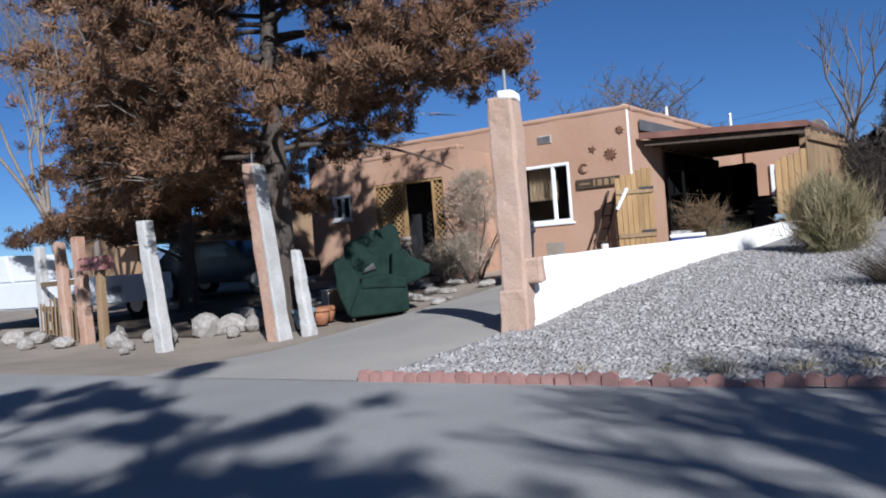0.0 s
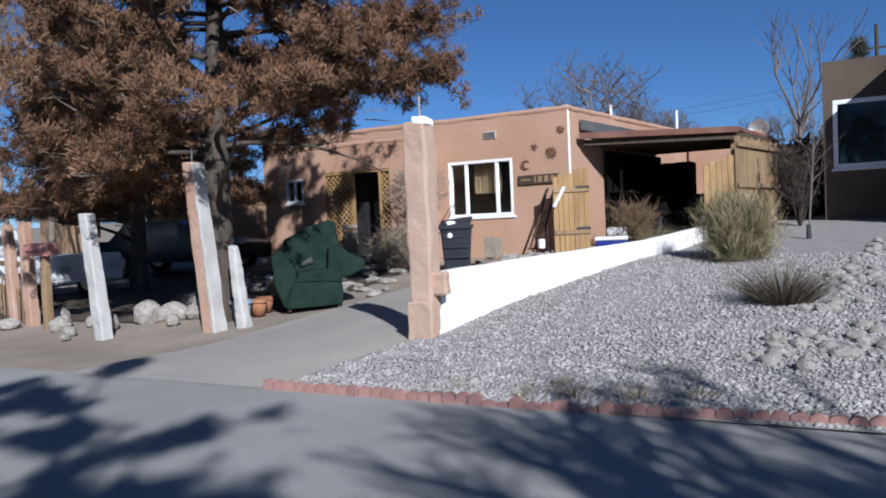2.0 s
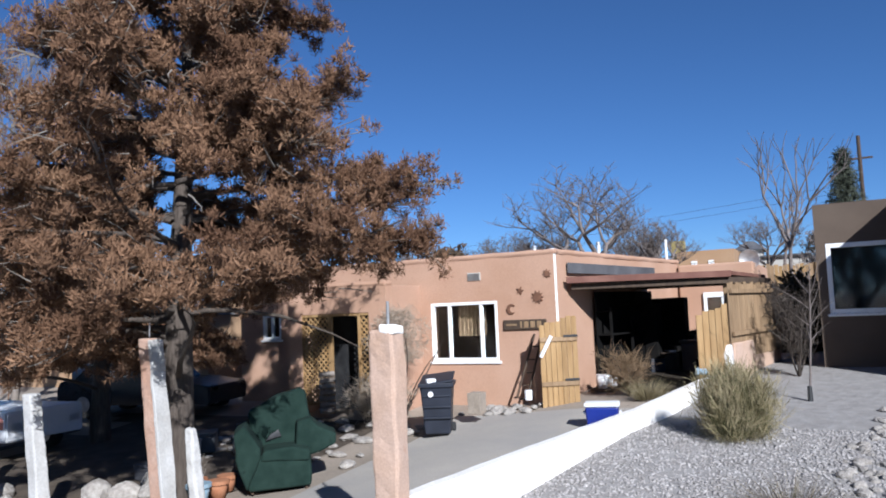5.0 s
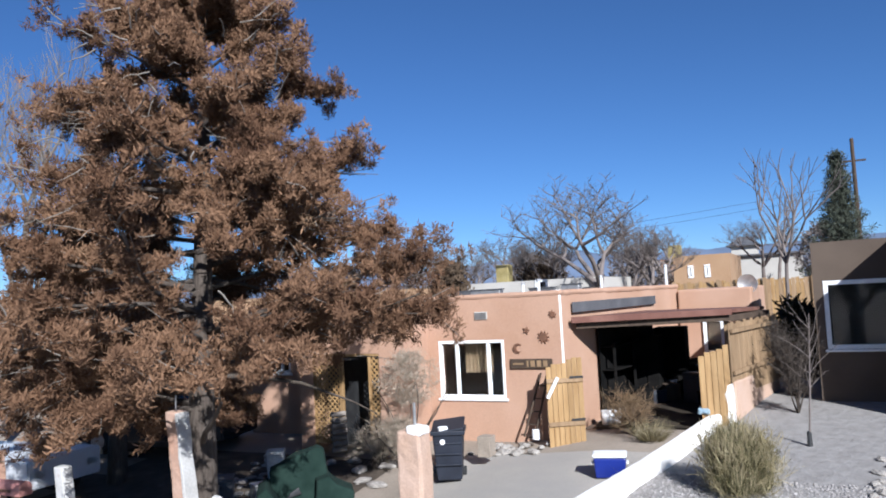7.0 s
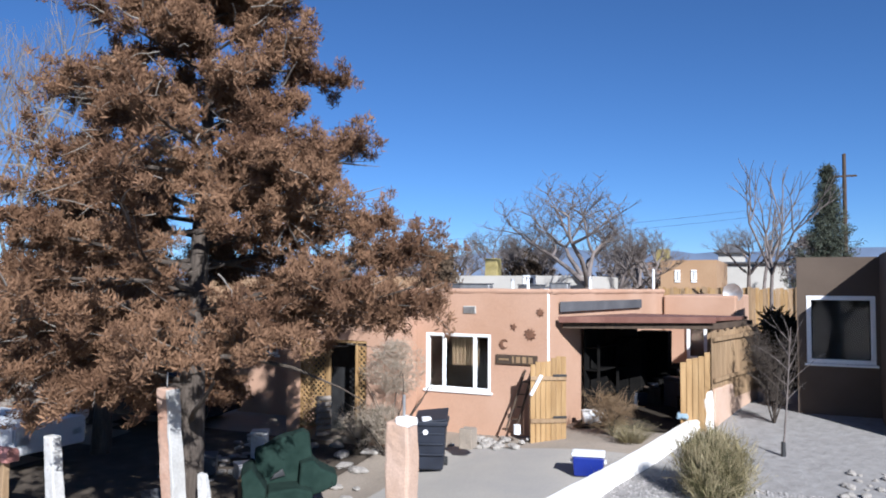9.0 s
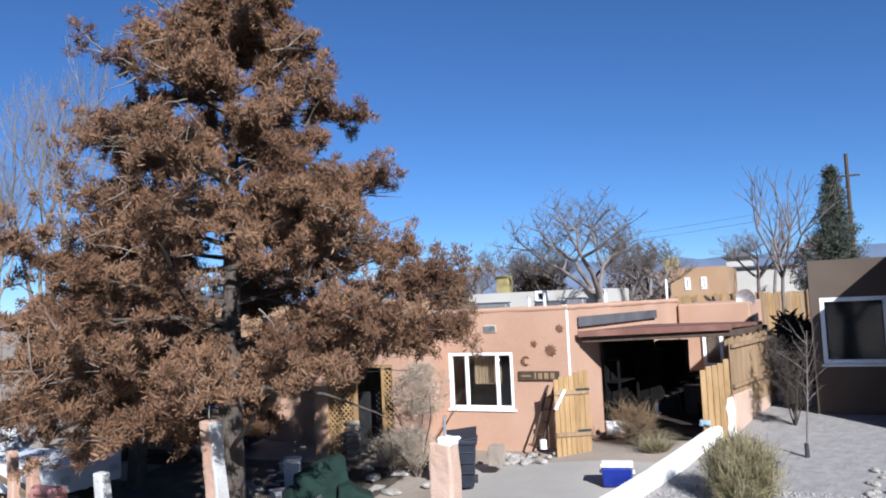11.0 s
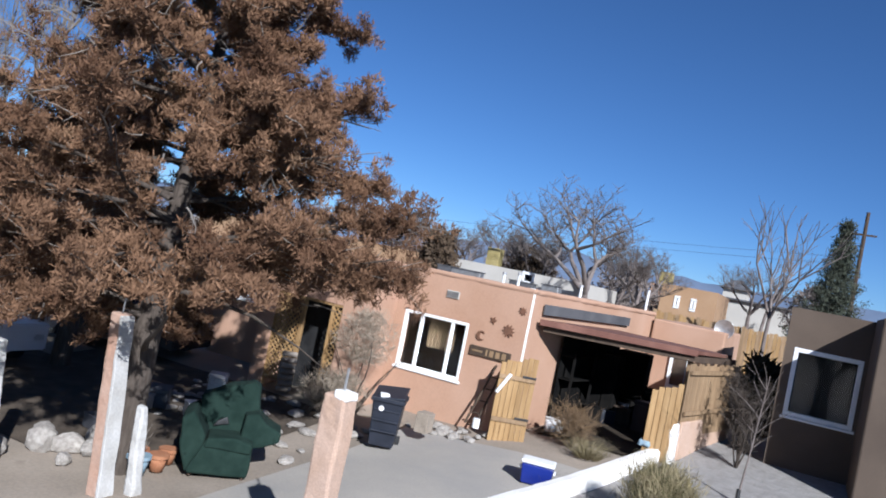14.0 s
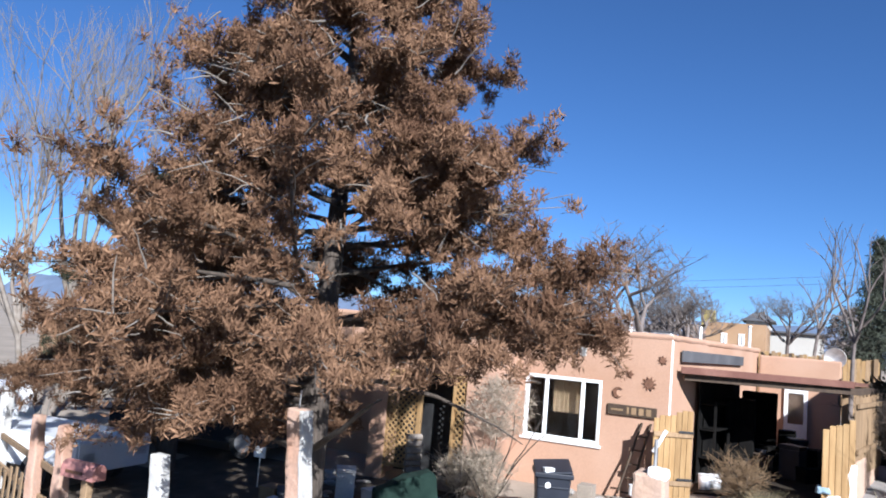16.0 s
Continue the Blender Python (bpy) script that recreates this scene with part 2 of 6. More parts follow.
def rough_block(bm, x0, x1, y0, y1, z0, z1, cell=0.12, bump=0.012, bevel=0.03, taper=0.0, lean=(0, 0), m=None, seed=0):
    """A hand-plastered block: rounded edges and an uneven skin."""
    tmp = bmesh.new()
    box(tmp, x0, x1, y0, y1, z0, z1, bevel, seg=2)
    for axis, a, b in ((0, x0, x1), (1, y0, y1), (2, z0, z1)):
        for k in range(1, max(2, min(60, int((b - a) / cell)))):
            co, no = [0, 0, 0], [0, 0, 0]
            co[axis], no[axis] = a + (b - a) * k / max(2, min(60, int((b - a) / cell))), 1
            bmesh.ops.bisect_plane(tmp, geom=tmp.verts[:] + tmp.edges[:] + tmp.faces[:], plane_co=co, plane_no=no)
    cx, cy = (x0 + x1) / 2, (y0 + y1) / 2
    for v in tmp.verts:
        h = (v.co.z - z0) / max(0.01, z1 - z0)
        s = Vector((seed * 3.7, seed * 1.3, 0))
        v.co += bump * Vector((noise.noise(v.co * 3 + s), noise.noise(v.co * 3 + s + Vector((9, 0, 0))), noise.noise(v.co * 3 + s + Vector((0, 9, 0)))))
        v.co += 0.4 * bump * noise.noise_vector(v.co * 11 + s)
        v.co.x = cx + (v.co.x - cx) * (1 - taper * h) + lean[0] * h
        v.co.y = cy + (v.co.y - cy) * (1 - taper * h) + lean[1] * h
    if m:
        tmp.transform(m)
    me = bpy.data.meshes.new("tmp")
    tmp.to_mesh(me)
    tmp.free()
    bm.from_mesh(me)
    bpy.data.meshes.remove(me)


def cylinder(bm, p, q, r0, r1=None, sides=12):
    """A capped, tapered rod from p to q."""
    p, q = Vector(p), Vector(q)
    d = q - p
    made = bmesh.ops.create_cone(bm, cap_ends=True, segments=sides, radius1=r0, radius2=r0 if r1 is None else r1, depth=d.length)
    bmesh.ops.transform(bm, matrix=Matrix.Translation((p + q) / 2) @ d.to_track_quat("Z", "Y").to_matrix().to_4x4(), verts=made["verts"])


def panel(p, q, zs, us, holes, thick, bm=None):
    """A wall in plan from p to q with openings right through it: us, zs are the cuts, holes the open cells (i, k)."""
    bm = bm or bmesh.new()
    d = Vector((q[0] - p[0], q[1] - p[1], 0)).normalized()
    nrm = Vector((-d.y, d.x, 0)) * thick
    vs = {}

    def vert(i, k, s):
        if (i, k, s) not in vs:
            vs[i, k, s] = bm.verts.new(Vector((p[0], p[1], 0)) + d * us[i] + nrm * s + Vector((0, 0, zs[k])))
        return vs[i, k, s]

    solid = {(i, k) for i in range(len(us) - 1) for k in range(len(zs) - 1)} - set(holes)
    for i, k in solid:
        for s in (0, 1):
            bm.faces.new([vert(i, k, s), vert(i + 1, k, s), vert(i + 1, k + 1, s), vert(i, k + 1, s)])
        for (a, b), (c, e), nb in (((i, k), (i + 1, k), (i, k - 1)), ((i, k + 1), (i + 1, k + 1), (i, k + 1)), ((i, k), (i, k + 1), (i - 1, k)), ((i + 1, k), (i + 1, k + 1), (i + 1, k))):
            if nb not in solid:
                bm.faces.new([vert(a, b, 0), vert(c, e, 0), vert(c, e, 1), vert(a, b, 1)])
    return bm


def wobble(bm, amount=0.01, cell=0.35):
    """An uneven plaster skin for a wall."""
    bmesh.ops.subdivide_edges(bm, edges=[e for e in bm.edges if e.calc_length() > 2 * cell], cuts=3, use_grid_fill=True)
    for v in bm.verts:
        v.co += amount * noise.noise_vector(v.co * 1.3) + 0.3 * amount * noise.noise_vector(v.co * 5)
    return bm


def tubes(paths, sides=5):
    """Tapered tubes along many paths of (place, radius): corners and quads."""
    vs, fs = [], []
    for pts in paths:
        base = len(vs)
        for i, (p, r) in enumerate(pts):
            a = pts[max(0, i - 1)][0]
            b = pts[min(len(pts) - 1, i + 1)][0]
            t = (b - a).normalized() if (b - a).length > 1e-6 else Vector((0, 0, 1))
            u = t.orthogonal().normalized()
            w = t.cross(u)
            for s in range(sides):
                ang = 2 * math.pi * s / sides
                vs.append(p + r * (math.cos(ang) * u + math.sin(ang) * w))
        for i in range(len(pts) - 1):
            for s in range(sides):
                a, b = base + i * sides + s, base + i * sides + (s + 1) % sides
                fs.append((a, b, b + sides, a + sides))
    return [tuple(v) for v in vs], fs


def stuff(ob):
    return tagged(ob, kind="stuff")


def limb(rng, start, way, length, r0, steps=6, droop=-0.02, wander=0.12, r1=0.15):
    """A wandering branch: places with a falling radius."""
    p, d, out = Vector(start), Vector(way).normalized(), []
    for i in range(steps + 1):
        out.append((p.copy(), r0 * (1 - (1 - r1) * i / steps)))
        d = (d + Vector((rng.uniform(-wander, wander), rng.uniform(-wander, wander), rng.uniform(-wander, wander) + droop))).normalized()
        p = p + d * length / steps
    return out


def sprays(rng, centres, size, blades, width=0.16, up=0.3):
    """Foliage: at each centre a tuft of small pointed blades, turned all ways."""
    c = np.array([tuple(v) for v in centres], np.float32)
    n = len(c) * blades
    r = np.random.RandomState(rng.randrange(10 ** 6))
    base = np.repeat(c, blades, 0) + r.normal(0, size * 0.35, (n, 3))
    way = r.normal(0, 1, (n, 3)) + np.array([0, 0, up])
    way /= np.linalg.norm(way, axis=1)[:, None]
    side = np.cross(way, r.normal(0, 1, (n, 3)))
    side /= np.linalg.norm(side, axis=1)[:, None] + 1e-6
    ln = size * r.uniform(0.5, 1.2, (n, 1))
    w = ln * width * r.uniform(0.6, 1.4, (n, 1))
    vs = np.stack([base, base + way * ln * 0.5 + side * w, base + way * ln, base + way * ln * 0.5 - side * w], 1).reshape(-1, 3)
    fs = np.arange(4 * n).reshape(-1, 4)
    return vs, fs


# ---- ground ----
def sheet(name, xs, ys, lift, material, parent=None, inside=None, bump=0.0):
    vs, fs = [], []
    for y in ys:
        for x in xs:
            vs.append((x, y, ground_z(x, y) + lift + bump * noise.noise(Vector((x * 1.7, y * 1.7, 0)))))
    nx = len(xs)
    for j in range(len(ys) - 1):
        for i in range(nx - 1):
            cx, cy = (xs[i] + xs[i + 1]) / 2, (ys[j] + ys[j + 1]) / 2
            if inside is None or inside(cx, cy):
                fs.append((j * nx + i, j * nx + i + 1, (j + 1) * nx + i + 1, (j + 1) * nx + i))
    return soup(name, vs, fs, material, parent, flat=False)


def wall_x(y):
    """The low garden wall's line in plan."""
    if y < 13.7:
        return -2.58 + (y - 7.62) * 0.1776
    return -1.5 + (y - 13.7) * 0.197


near = np.arange(-25, 20.01, 0.5)
xs = np.concatenate([[-1500, -600, -250, -120, -70, -45, -32], near, [24, 32, 45, 70, 120, 250, 600, 1500]])
ys = np.concatenate([[-1500, -500, -150, -60, -25, -12], np.arange(-6, 30.01, 0.5), [34, 40, 50, 60, 70, 80.5, 100, 150, 300, 700, 1600, 3000]])
tagged(sheet("ground", xs, ys, -0.03, M_DIRT, bump=0.015), "dry bare dirt ground of a desert neighbourhood", "ground", kind="structure")
pavement = tagged(sheet("pavement", np.arange(-25, 20.01, 0.5), np.array([-2.5, -1.5, -0.5, 0.5, 1.5, 2.5, 3.5, 4.5, 5.5]), 0.0, M_CONCRETE), "worn grey concrete pavement and drive apron", "pavement", kind="structure")
tagged(sheet("road", np.concatenate([[-300, -100], np.arange(-40, 41, 4), [100, 300]]), np.array([-14.0, -8, -2.9]), -0.012, M_TAR), "grey asphalt street", "road", kind="structure")
drive_xs = np.linspace(0, 1, 13)
vs, fs = [], []
for j, y in enumerate(np.arange(5.45, 15.51, 0.5)):
    left = -5.75 + (0.0 if y < 8 else (y - 8) * 0.02)
    right = -3.05 + (y - 5.5) * 0.2 if y < 7.5 else wall_x(y) - 0.12
    for u in drive_xs:
        x = left + (right - left) * u
        vs.append((x, y, ground_z(x, y) + 0.004))
for j in range(len(np.arange(5.45, 15.51, 0.5)) - 1):
    for i in range(12):
        fs.append((j * 13 + i, j * 13 + i + 1, (j + 1) * 13 + i + 1, (j + 1) * 13 + i))
tagged(soup("driveway", vs, fs, M_DRIVE, flat=False), "pale dusty concrete driveway with a grey worn track", "driveway", kind="structure")
yard_ys = np.arange(5.47, 32.01, 0.5)
vs, fs = [], []
for y in yard_ys:
    left = -3.05 + (y - 5.5) * 0.2 if y < 7.4 else wall_x(y) - 0.02
    left = min(left, 0.3)
    for u in np.linspace(0, 1, 25):
        x = left + (22 - left) * u ** 1.5
        vs.append((x, y, yard_z(x, y) + 0.012 + 0.012 * noise.noise(Vector((x * 2, y * 2, 0)))))
for j in range(len(yard_ys) - 1):
    for i in range(24):
        fs.append((j * 25 + i, j * 25 + i + 1, (j + 1) * 25 + i + 1, (j + 1) * 25 + i))
tagged(soup("gravel_yard", vs, fs, M_GRAVELBED, flat=False), "pale gravel yard beside the low white wall", "gravel", kind="structure")

# patch that keeps the ground dark where the junipers shade it
tagged(sheet("leaf_litter", np.arange(-15, -6.6, 0.4), np.arange(9.0, 15.01, 0.4), -0.012, M_TREESHADE, bump=0.012, inside=lambda x, y: noise.noise(Vector((x * 0.6, y * 0.6, 2))) + 0.9 - 0.16 * abs(y - 12) - 0.08 * abs(x + 10.5) > 0), "dark ground patch standing for the shade under the junipers", "leaf litter", kind="structure")

# far hills
rng = random.Random(5)
vs, fs = [], []
for i in range(121):
    x = -3000 + 50 * i
    h = 105 + 28 * noise.noise(Vector((x * 0.0022, 3, 0))) + 14 * noise.noise(Vector((x * 0.011, 7, 0))) + 6 * noise.noise(Vector((x * 0.03, 1, 0)))
    vs += [(x, 2000, -5), (x, 2150, h), (x, 2500, -5)]
for i in range(120):
    a = 3 * i
    fs += [(a, a + 3, a + 4, a + 1), (a + 1, a + 4, a + 5, a + 2)]
tagged(soup("mountain_range", vs, fs, M_MOUNTAIN, flat=False), "hazy blue mountain ridge on the horizon", "mountains", kind="structure")


# ---- the pink house ----
FRONT, ROOF = 16.72, 3.62
house = thing("adobe_house", -7.5, 20, 0.5, "flat-roofed pink stucco adobe house with white window frames", "house")
L0 = -12.6
us = [0, 0.75, 1.35, 5.75, 7.43, 8.8]
# front wall from x = -12.6 to -3.8; small window and picture window
wobbly = panel((L0, FRONT), (-3.8, FRONT), [0.3, 1.52, 2.12, 2.77, 2.86, 3.88], us, {(1, 2), (3, 1), (3, 2), (3, 3)}, 0.28)
part("front_wall", wobble(wobbly, 0.008), M_STUCCO, house)
SIDE0, SIDE1 = (-3.8, FRONT + 0.002), (-2.5, 24.9)
bm = panel(SIDE0, SIDE1, [0.3, 3.88], [0, 8.26], set(), 0.28)
part("side_wall", wobble(bm, 0.008), M_STUCCO, house)
bm = bmesh.new()
box_between(bm, (L0 + 0.14, FRONT + 0.29), (L0 + 0.14, 25), 0.28, 0.3, 3.7)
box_between(bm, (L0 + 0.3, 25), (-2.8, 25), 0.28, 0.3, 3.7)
part("rear_wall", bm, M_STUCCO, house)
bm = bmesh.new()
for v in ((L0 + 0.1, FRONT + 0.1), (-3.95, FRONT + 0.1), (-2.7, 24.9), (L0 + 0.1, 24.9)):
    bm.verts.new((v[0], v[1], ROOF))
bm.faces.new(bm.verts[:])
part("roof", bm, M_GRAVELROOF, house)
bm = bmesh.new()
rough_block(bm, -0.02, 8.86, -0.02, 0.3, 3.80, 3.93, 0.3, 0.02, 0.055, m=Matrix.Translation((L0, FRONT, 0)))
part("parapet_cap", bm, M_STUCCO, house)
bm = bmesh.new()
ang = math.atan2(SIDE1[1] - SIDE0[1], SIDE1[0] - SIDE0[0])
rough_block(bm, 0.1, 8.3, -0.03, 0.31, 3.80, 3.935, 0.3, 0.02, 0.055, m=Matrix.Translation((*SIDE0, 0)) @ Matrix.Rotation(ang, 4, "Z"))
part("parapet_cap", bm, M_STUCCO, house)
bm = bmesh.new()
rough_block(bm, 0.0, 0.09, -0.02, 0.12, 2.2, 3.94, 0.2, 0.006, 0.015, m=Matrix.Translation((*SIDE0, 0)) @ Matrix.Rotation(ang, 4, "Z"))
part("corner_strip", bm, M_WHITEWALL, house, "white-faded plaster corner")
# rear block, seen past the carport
bm = bmesh.new()
rough_block(bm, -2.48, -0.35, 24.6, 31, 0.8, 3.75, 0.6, 0.01, 0.05)
part("rear_room", bm, M_STUCCO, house)

# porch block
PX0, PX1, PY = -9.75, -7.1, 15.1
bm = panel((PX0, PY), (PX1, PY), [0.3, 2.72, 3.32], [0, 0.38, 2.2, 2.65], {(1, 0)}, 0.22)
part("porch_wall", wobble(bm, 0.008), M_STUCCO, house)
bm = bmesh.new()
rough_block(bm, PX1 - 0.22, PX1, PY + 0.225, FRONT - 0.004, 0.3, 3.3, 0.3, 0.01, 0.02)
part("porch_wall", bm, M_STUCCO, house)
bm = bmesh.new()
rough_block(bm, PX0, PX0 + 0.22, PY + 0.225, FRONT - 0.004, 0.3, 3.3, 0.3, 0.01, 0.02)
part("porch_wall", bm, M_STUCCO, house)
bm = bmesh.new()
rough_block(bm, PX0 - 0.02, PX1 + 0.02, PY - 0.02, PY + 0.3, 3.28, 3.4, 0.3, 0.012, 0.05)
part("parapet_cap", bm, M_STUCCO, house)
bm = bmesh.new()
box(bm, PX0 + 0.23, PX1 - 0.23, PY + 0.23, FRONT - 0.01, 3.1, 3.2)
part("porch_roof", bm, M_TAR, house)


def window(parent, x0, x1, y, z0, z1, mullions, bar=0.07, name="window"):
    """A white window in a wall that faces -y: frame, mullions, panes, sill."""
    w = new(name)
    w.parent = parent
    w.matrix_parent_inverse = parent.matrix_basis.inverted()
    bm = bmesh.new()
    for a in ((x0, x1, z0, z0 + bar), (x0, x1, z1 - bar, z1), (x0, x0 + bar, z0 + bar, z1 - bar), (x1 - bar, x1, z0 + bar, z1 - bar)):
        box(bm, a[0], a[1], y - 0.025, y + 0.09, a[2], a[3], 0.008, seg=1)
    o = part("frame", bm, M_WHITE, w)
    cuts = [x0 + bar] + list(mullions) + [x1 - bar]
    for mx in mullions:
        bm = bmesh.new()
        box(bm, mx - 0.035, mx + 0.035, y - 0.015, y + 0.08, z0 + bar, z1 - bar, 0.006, seg=1)
        part("mullion", bm, M_WHITE, w)
    for a, b in zip(cuts, cuts[1:]):
        bm = bmesh.new()
        box(bm, a + 0.03, b - 0.03, y + 0.03, y + 0.036, z0 + bar - 0.005, z1 - bar + 0.005)
        p = part("pane", bm, M_GLASS, w)
        p.visible_shadow = False
    bm = bmesh.new()
    box(bm, x0 - 0.05, x1 + 0.05, y - 0.06, y + 0.02, z0 - 0.06, z0 - 0.003, 0.012)
    part("sill", bm, M_WHITE, w)
    for c in w.children:
        c.matrix_parent_inverse = Matrix.Identity(4)
    return w


window(house, -6.85, -5.17, FRONT + 0.02, 1.52, 2.86, (-6.38, -5.58))
window(house, -11.85, -11.25, FRONT + 0.02, 2.12, 2.77, (-11.55,))
# room behind the picture window, in dark brown that stands for its unlit inside
bm = bmesh.new()
box(bm, -7.4, -4.4, 18.2, 18.25, 0.6, 3.4)
box(bm, -7.4, -4.4, 17.05, 18.2, 0.6, 0.65)
part("room_wall", bm, M_DARKWOOD, house)
bm = bmesh.new()
for i in range(14):
    x = -6.3 + 0.05 * i
    box(bm, x, x + 0.045, 17.06 + 0.02 * (i % 2), 17.08 + 0.02 * (i % 2), 2.08, 2.84)
part("blind", bm, M_CURTAIN, house, "tan hanging window blind")
bm = bmesh.new()
box(bm, -5.86, -5.54, FRONT - 0.03, FRONT - 0.005, 3.34, 3.52, 0.006)
vent = part("roof_vent_grille", bm, M_CREAM, house, "small pale wall vent")
for i in range(5):
    bm = bmesh.new()
    box(bm, -5.84, -5.56, FRONT - 0.042, FRONT - 0.031, 3.36 + 0.03 * i, 3.378 + 0.03 * i)
    part("slat", bm, M_STEEL, vent)

# lattice and door frame of the porch
entry = thing("lattice_entry", -8.5, PY - 0.02, 0.5, "golden wooden lattice screen round a dark open porch door", "lattice")


def lattice(x0, x1, z0, z1, y, step=0.13):
    w, h = x1 - x0, z1 - z0
    for way in (1, -1):
        k = -h
        while k < w:
            a, b = max(k, 0), min(k + h, w)
            if b - a > 0.08:
                za, zb = (a - k, b - k) if way == 1 else (h - (a - k), h - (b - k))
                bm = bmesh.new()
                p, q = Vector((x0 + a, y, z0 + za)), Vector((x0 + b, y, z0 + zb))
                d = q - p
                m = Matrix.Translation((p + q) / 2 + Vector((0, 0.006 * way, 0))) @ Matrix.Rotation(-math.atan2(d.z, d.x), 4, "Y")
                box(bm, -d.length / 2, d.length / 2, -0.005, 0.005, -0.018, 0.018, 0, m)
                part("slat", bm, M_WOOD, entry)
            k += step


lattice(-9.36, -8.66, 0.75, 2.66, PY + 0.06)
lattice(-7.8, -7.58, 0.75, 2.66, PY + 0.06)
for x0, x1, z0, z1 in ((-9.42, -9.36, 0.5, 2.72), (-8.66, -8.56, 0.5, 2.7), (-7.86, -7.8, 0.5, 2.7), (-7.58, -7.53, 0.5, 2.72), (-9.36, -7.58, 2.66, 2.72), (-9.36, -8.66, 0.68, 0.75)):
    bm = bmesh.new()
    box(bm, x0, x1, PY + 0.02, PY + 0.11, z0, z1, 0.008)
    part("jamb", bm, M_WOOD, entry)

# black panel with a knob, added to stand for the porch's shaded inside
porch_door = thing("porch_door", -8.2, 15.9, 0.5, "added black panel standing for the dark inside of the porch", "door")
bm = bmesh.new()
box(bm, -9.5, -7.35, 15.9, 15.95, 0.5, 3.05, 0.01)
part("leaf", bm, M_BLACK, porch_door)
bm = bmesh.new()
cylinder(bm, (-7.95, 15.88, 1.45), (-7.95, 15.84, 1.45), 0.03, sides=10)
part("knob", bm, M_RUST, porch_door)

# ---- carport ----
carport = thing("carport", -1.8, 19, 0.7, "wooden carport with a red-brown sloping roof", "carport")
CF = [(-3.62, 17.05), (-0.42, 18.72), (0.12, 21.7), (-2.95, 21.9)]
bm = bmesh.new()
top = [bm.verts.new((x, y, 3.30 if y < 19 else 3.25)) for x, y in CF]
bot = [bm.verts.new((x, y, 3.215 if y < 19 else 3.165)) for x, y in CF]
bm.faces.new(top)
bm.faces.new(bot[::-1])
for i in range(4):
    bm.faces.new([top[i], bot[i], bot[(i + 1) % 4], top[(i + 1) % 4]])
part("roof_deck", bm, M_ROOFRED, carport)
for i in range(10):
    u = (i + 0.4) / 10
    a = Vector((CF[0][0] + (CF[3][0] - CF[0][0]) * u, CF[0][1] + (CF[3][1] - CF[0][1]) * u, 0))
    b = Vector((CF[1][0] + (CF[2][0] - CF[1][0]) * u, CF[1][1] + (CF[2][1] - CF[1][1]) * u, 0))
    bm = bmesh.new()
    d = (b - a).normalized()
    box_between(bm, a, b + d * 0.16, 0.05, 3.03, 3.16, 0.005)
    part("rafter", bm, M_DARKWOOD, carport)
bm = bmesh.new()
box_between(bm, (-3.63, 17.03), (-0.40, 18.715), 0.04, 3.17, 3.31, 0.006)
part("fascia", bm, M_ROOFRED, carport)
for x, y in ((-0.55, 18.95), (0.0, 21.5)):
    bm = bmesh.new()
    box(bm, x - 0.06, x + 0.06, y - 0.06, y + 0.06, 0.5, 3.026, 0.01)
    part("post", bm, M_OLDWOOD, carport)
bm = bmesh.new()
box_between(bm, (-3.65, 17.25), (-2.8, 22.6), 0.05, 3.40, 3.64, 0.01)
part("flashing", bm, M_TAR, carport, "grey metal flashing strip against the house")

# shelves added along the wall, their black standing for carport shade
shelf = thing("storage_shelf", -3.0, 20.5, 0.65, "added shelves along the carport wall, blackened for shade", "shelves")
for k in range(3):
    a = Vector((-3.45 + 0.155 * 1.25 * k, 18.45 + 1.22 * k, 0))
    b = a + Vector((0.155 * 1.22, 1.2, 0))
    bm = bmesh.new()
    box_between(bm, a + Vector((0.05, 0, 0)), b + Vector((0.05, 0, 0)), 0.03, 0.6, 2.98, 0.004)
    part("back_board", bm, M_CARPORTSHADE, shelf)
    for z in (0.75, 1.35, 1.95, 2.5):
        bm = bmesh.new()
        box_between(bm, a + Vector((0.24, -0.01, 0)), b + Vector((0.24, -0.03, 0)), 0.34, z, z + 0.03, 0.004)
        part("board", bm, M_CARPORTSHADE, shelf)
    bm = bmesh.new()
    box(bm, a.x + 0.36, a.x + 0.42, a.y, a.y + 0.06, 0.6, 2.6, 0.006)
    part("upright", bm, M_CARPORTSHADE, shelf)

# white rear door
# cabinets added at the back of the carport, black to deepen its shade
for x0, x1, y0, y1, h, label in ((-2.72, -1.9, 21.6, 22.3, 1.75, "tall added cabinet, blackened for the carport shade"), (-1.86, -1.45, 21.7, 22.3, 0.85, "added stack of boxes in the carport, blackened for shade"), (-1.4, -0.85, 21.5, 22.1, 0.5, "added stack of boxes in the carport, blackened for shade"), (-3.0, -2.35, 20.2, 20.9, 1.7, "added cabinet beside the carport shelves, blackened for shade")):
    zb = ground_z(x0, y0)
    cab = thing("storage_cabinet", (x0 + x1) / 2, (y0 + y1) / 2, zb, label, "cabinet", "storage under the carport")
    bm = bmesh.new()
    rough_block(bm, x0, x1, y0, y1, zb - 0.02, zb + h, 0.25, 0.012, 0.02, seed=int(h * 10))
    part("body", bm, M_CARPORTSHADE, cab)
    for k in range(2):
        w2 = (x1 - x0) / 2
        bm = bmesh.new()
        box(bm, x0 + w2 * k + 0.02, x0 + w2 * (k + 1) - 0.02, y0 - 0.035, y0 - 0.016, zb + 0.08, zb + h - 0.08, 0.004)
        part("door", bm, M_CARPORTSHADE, cab)
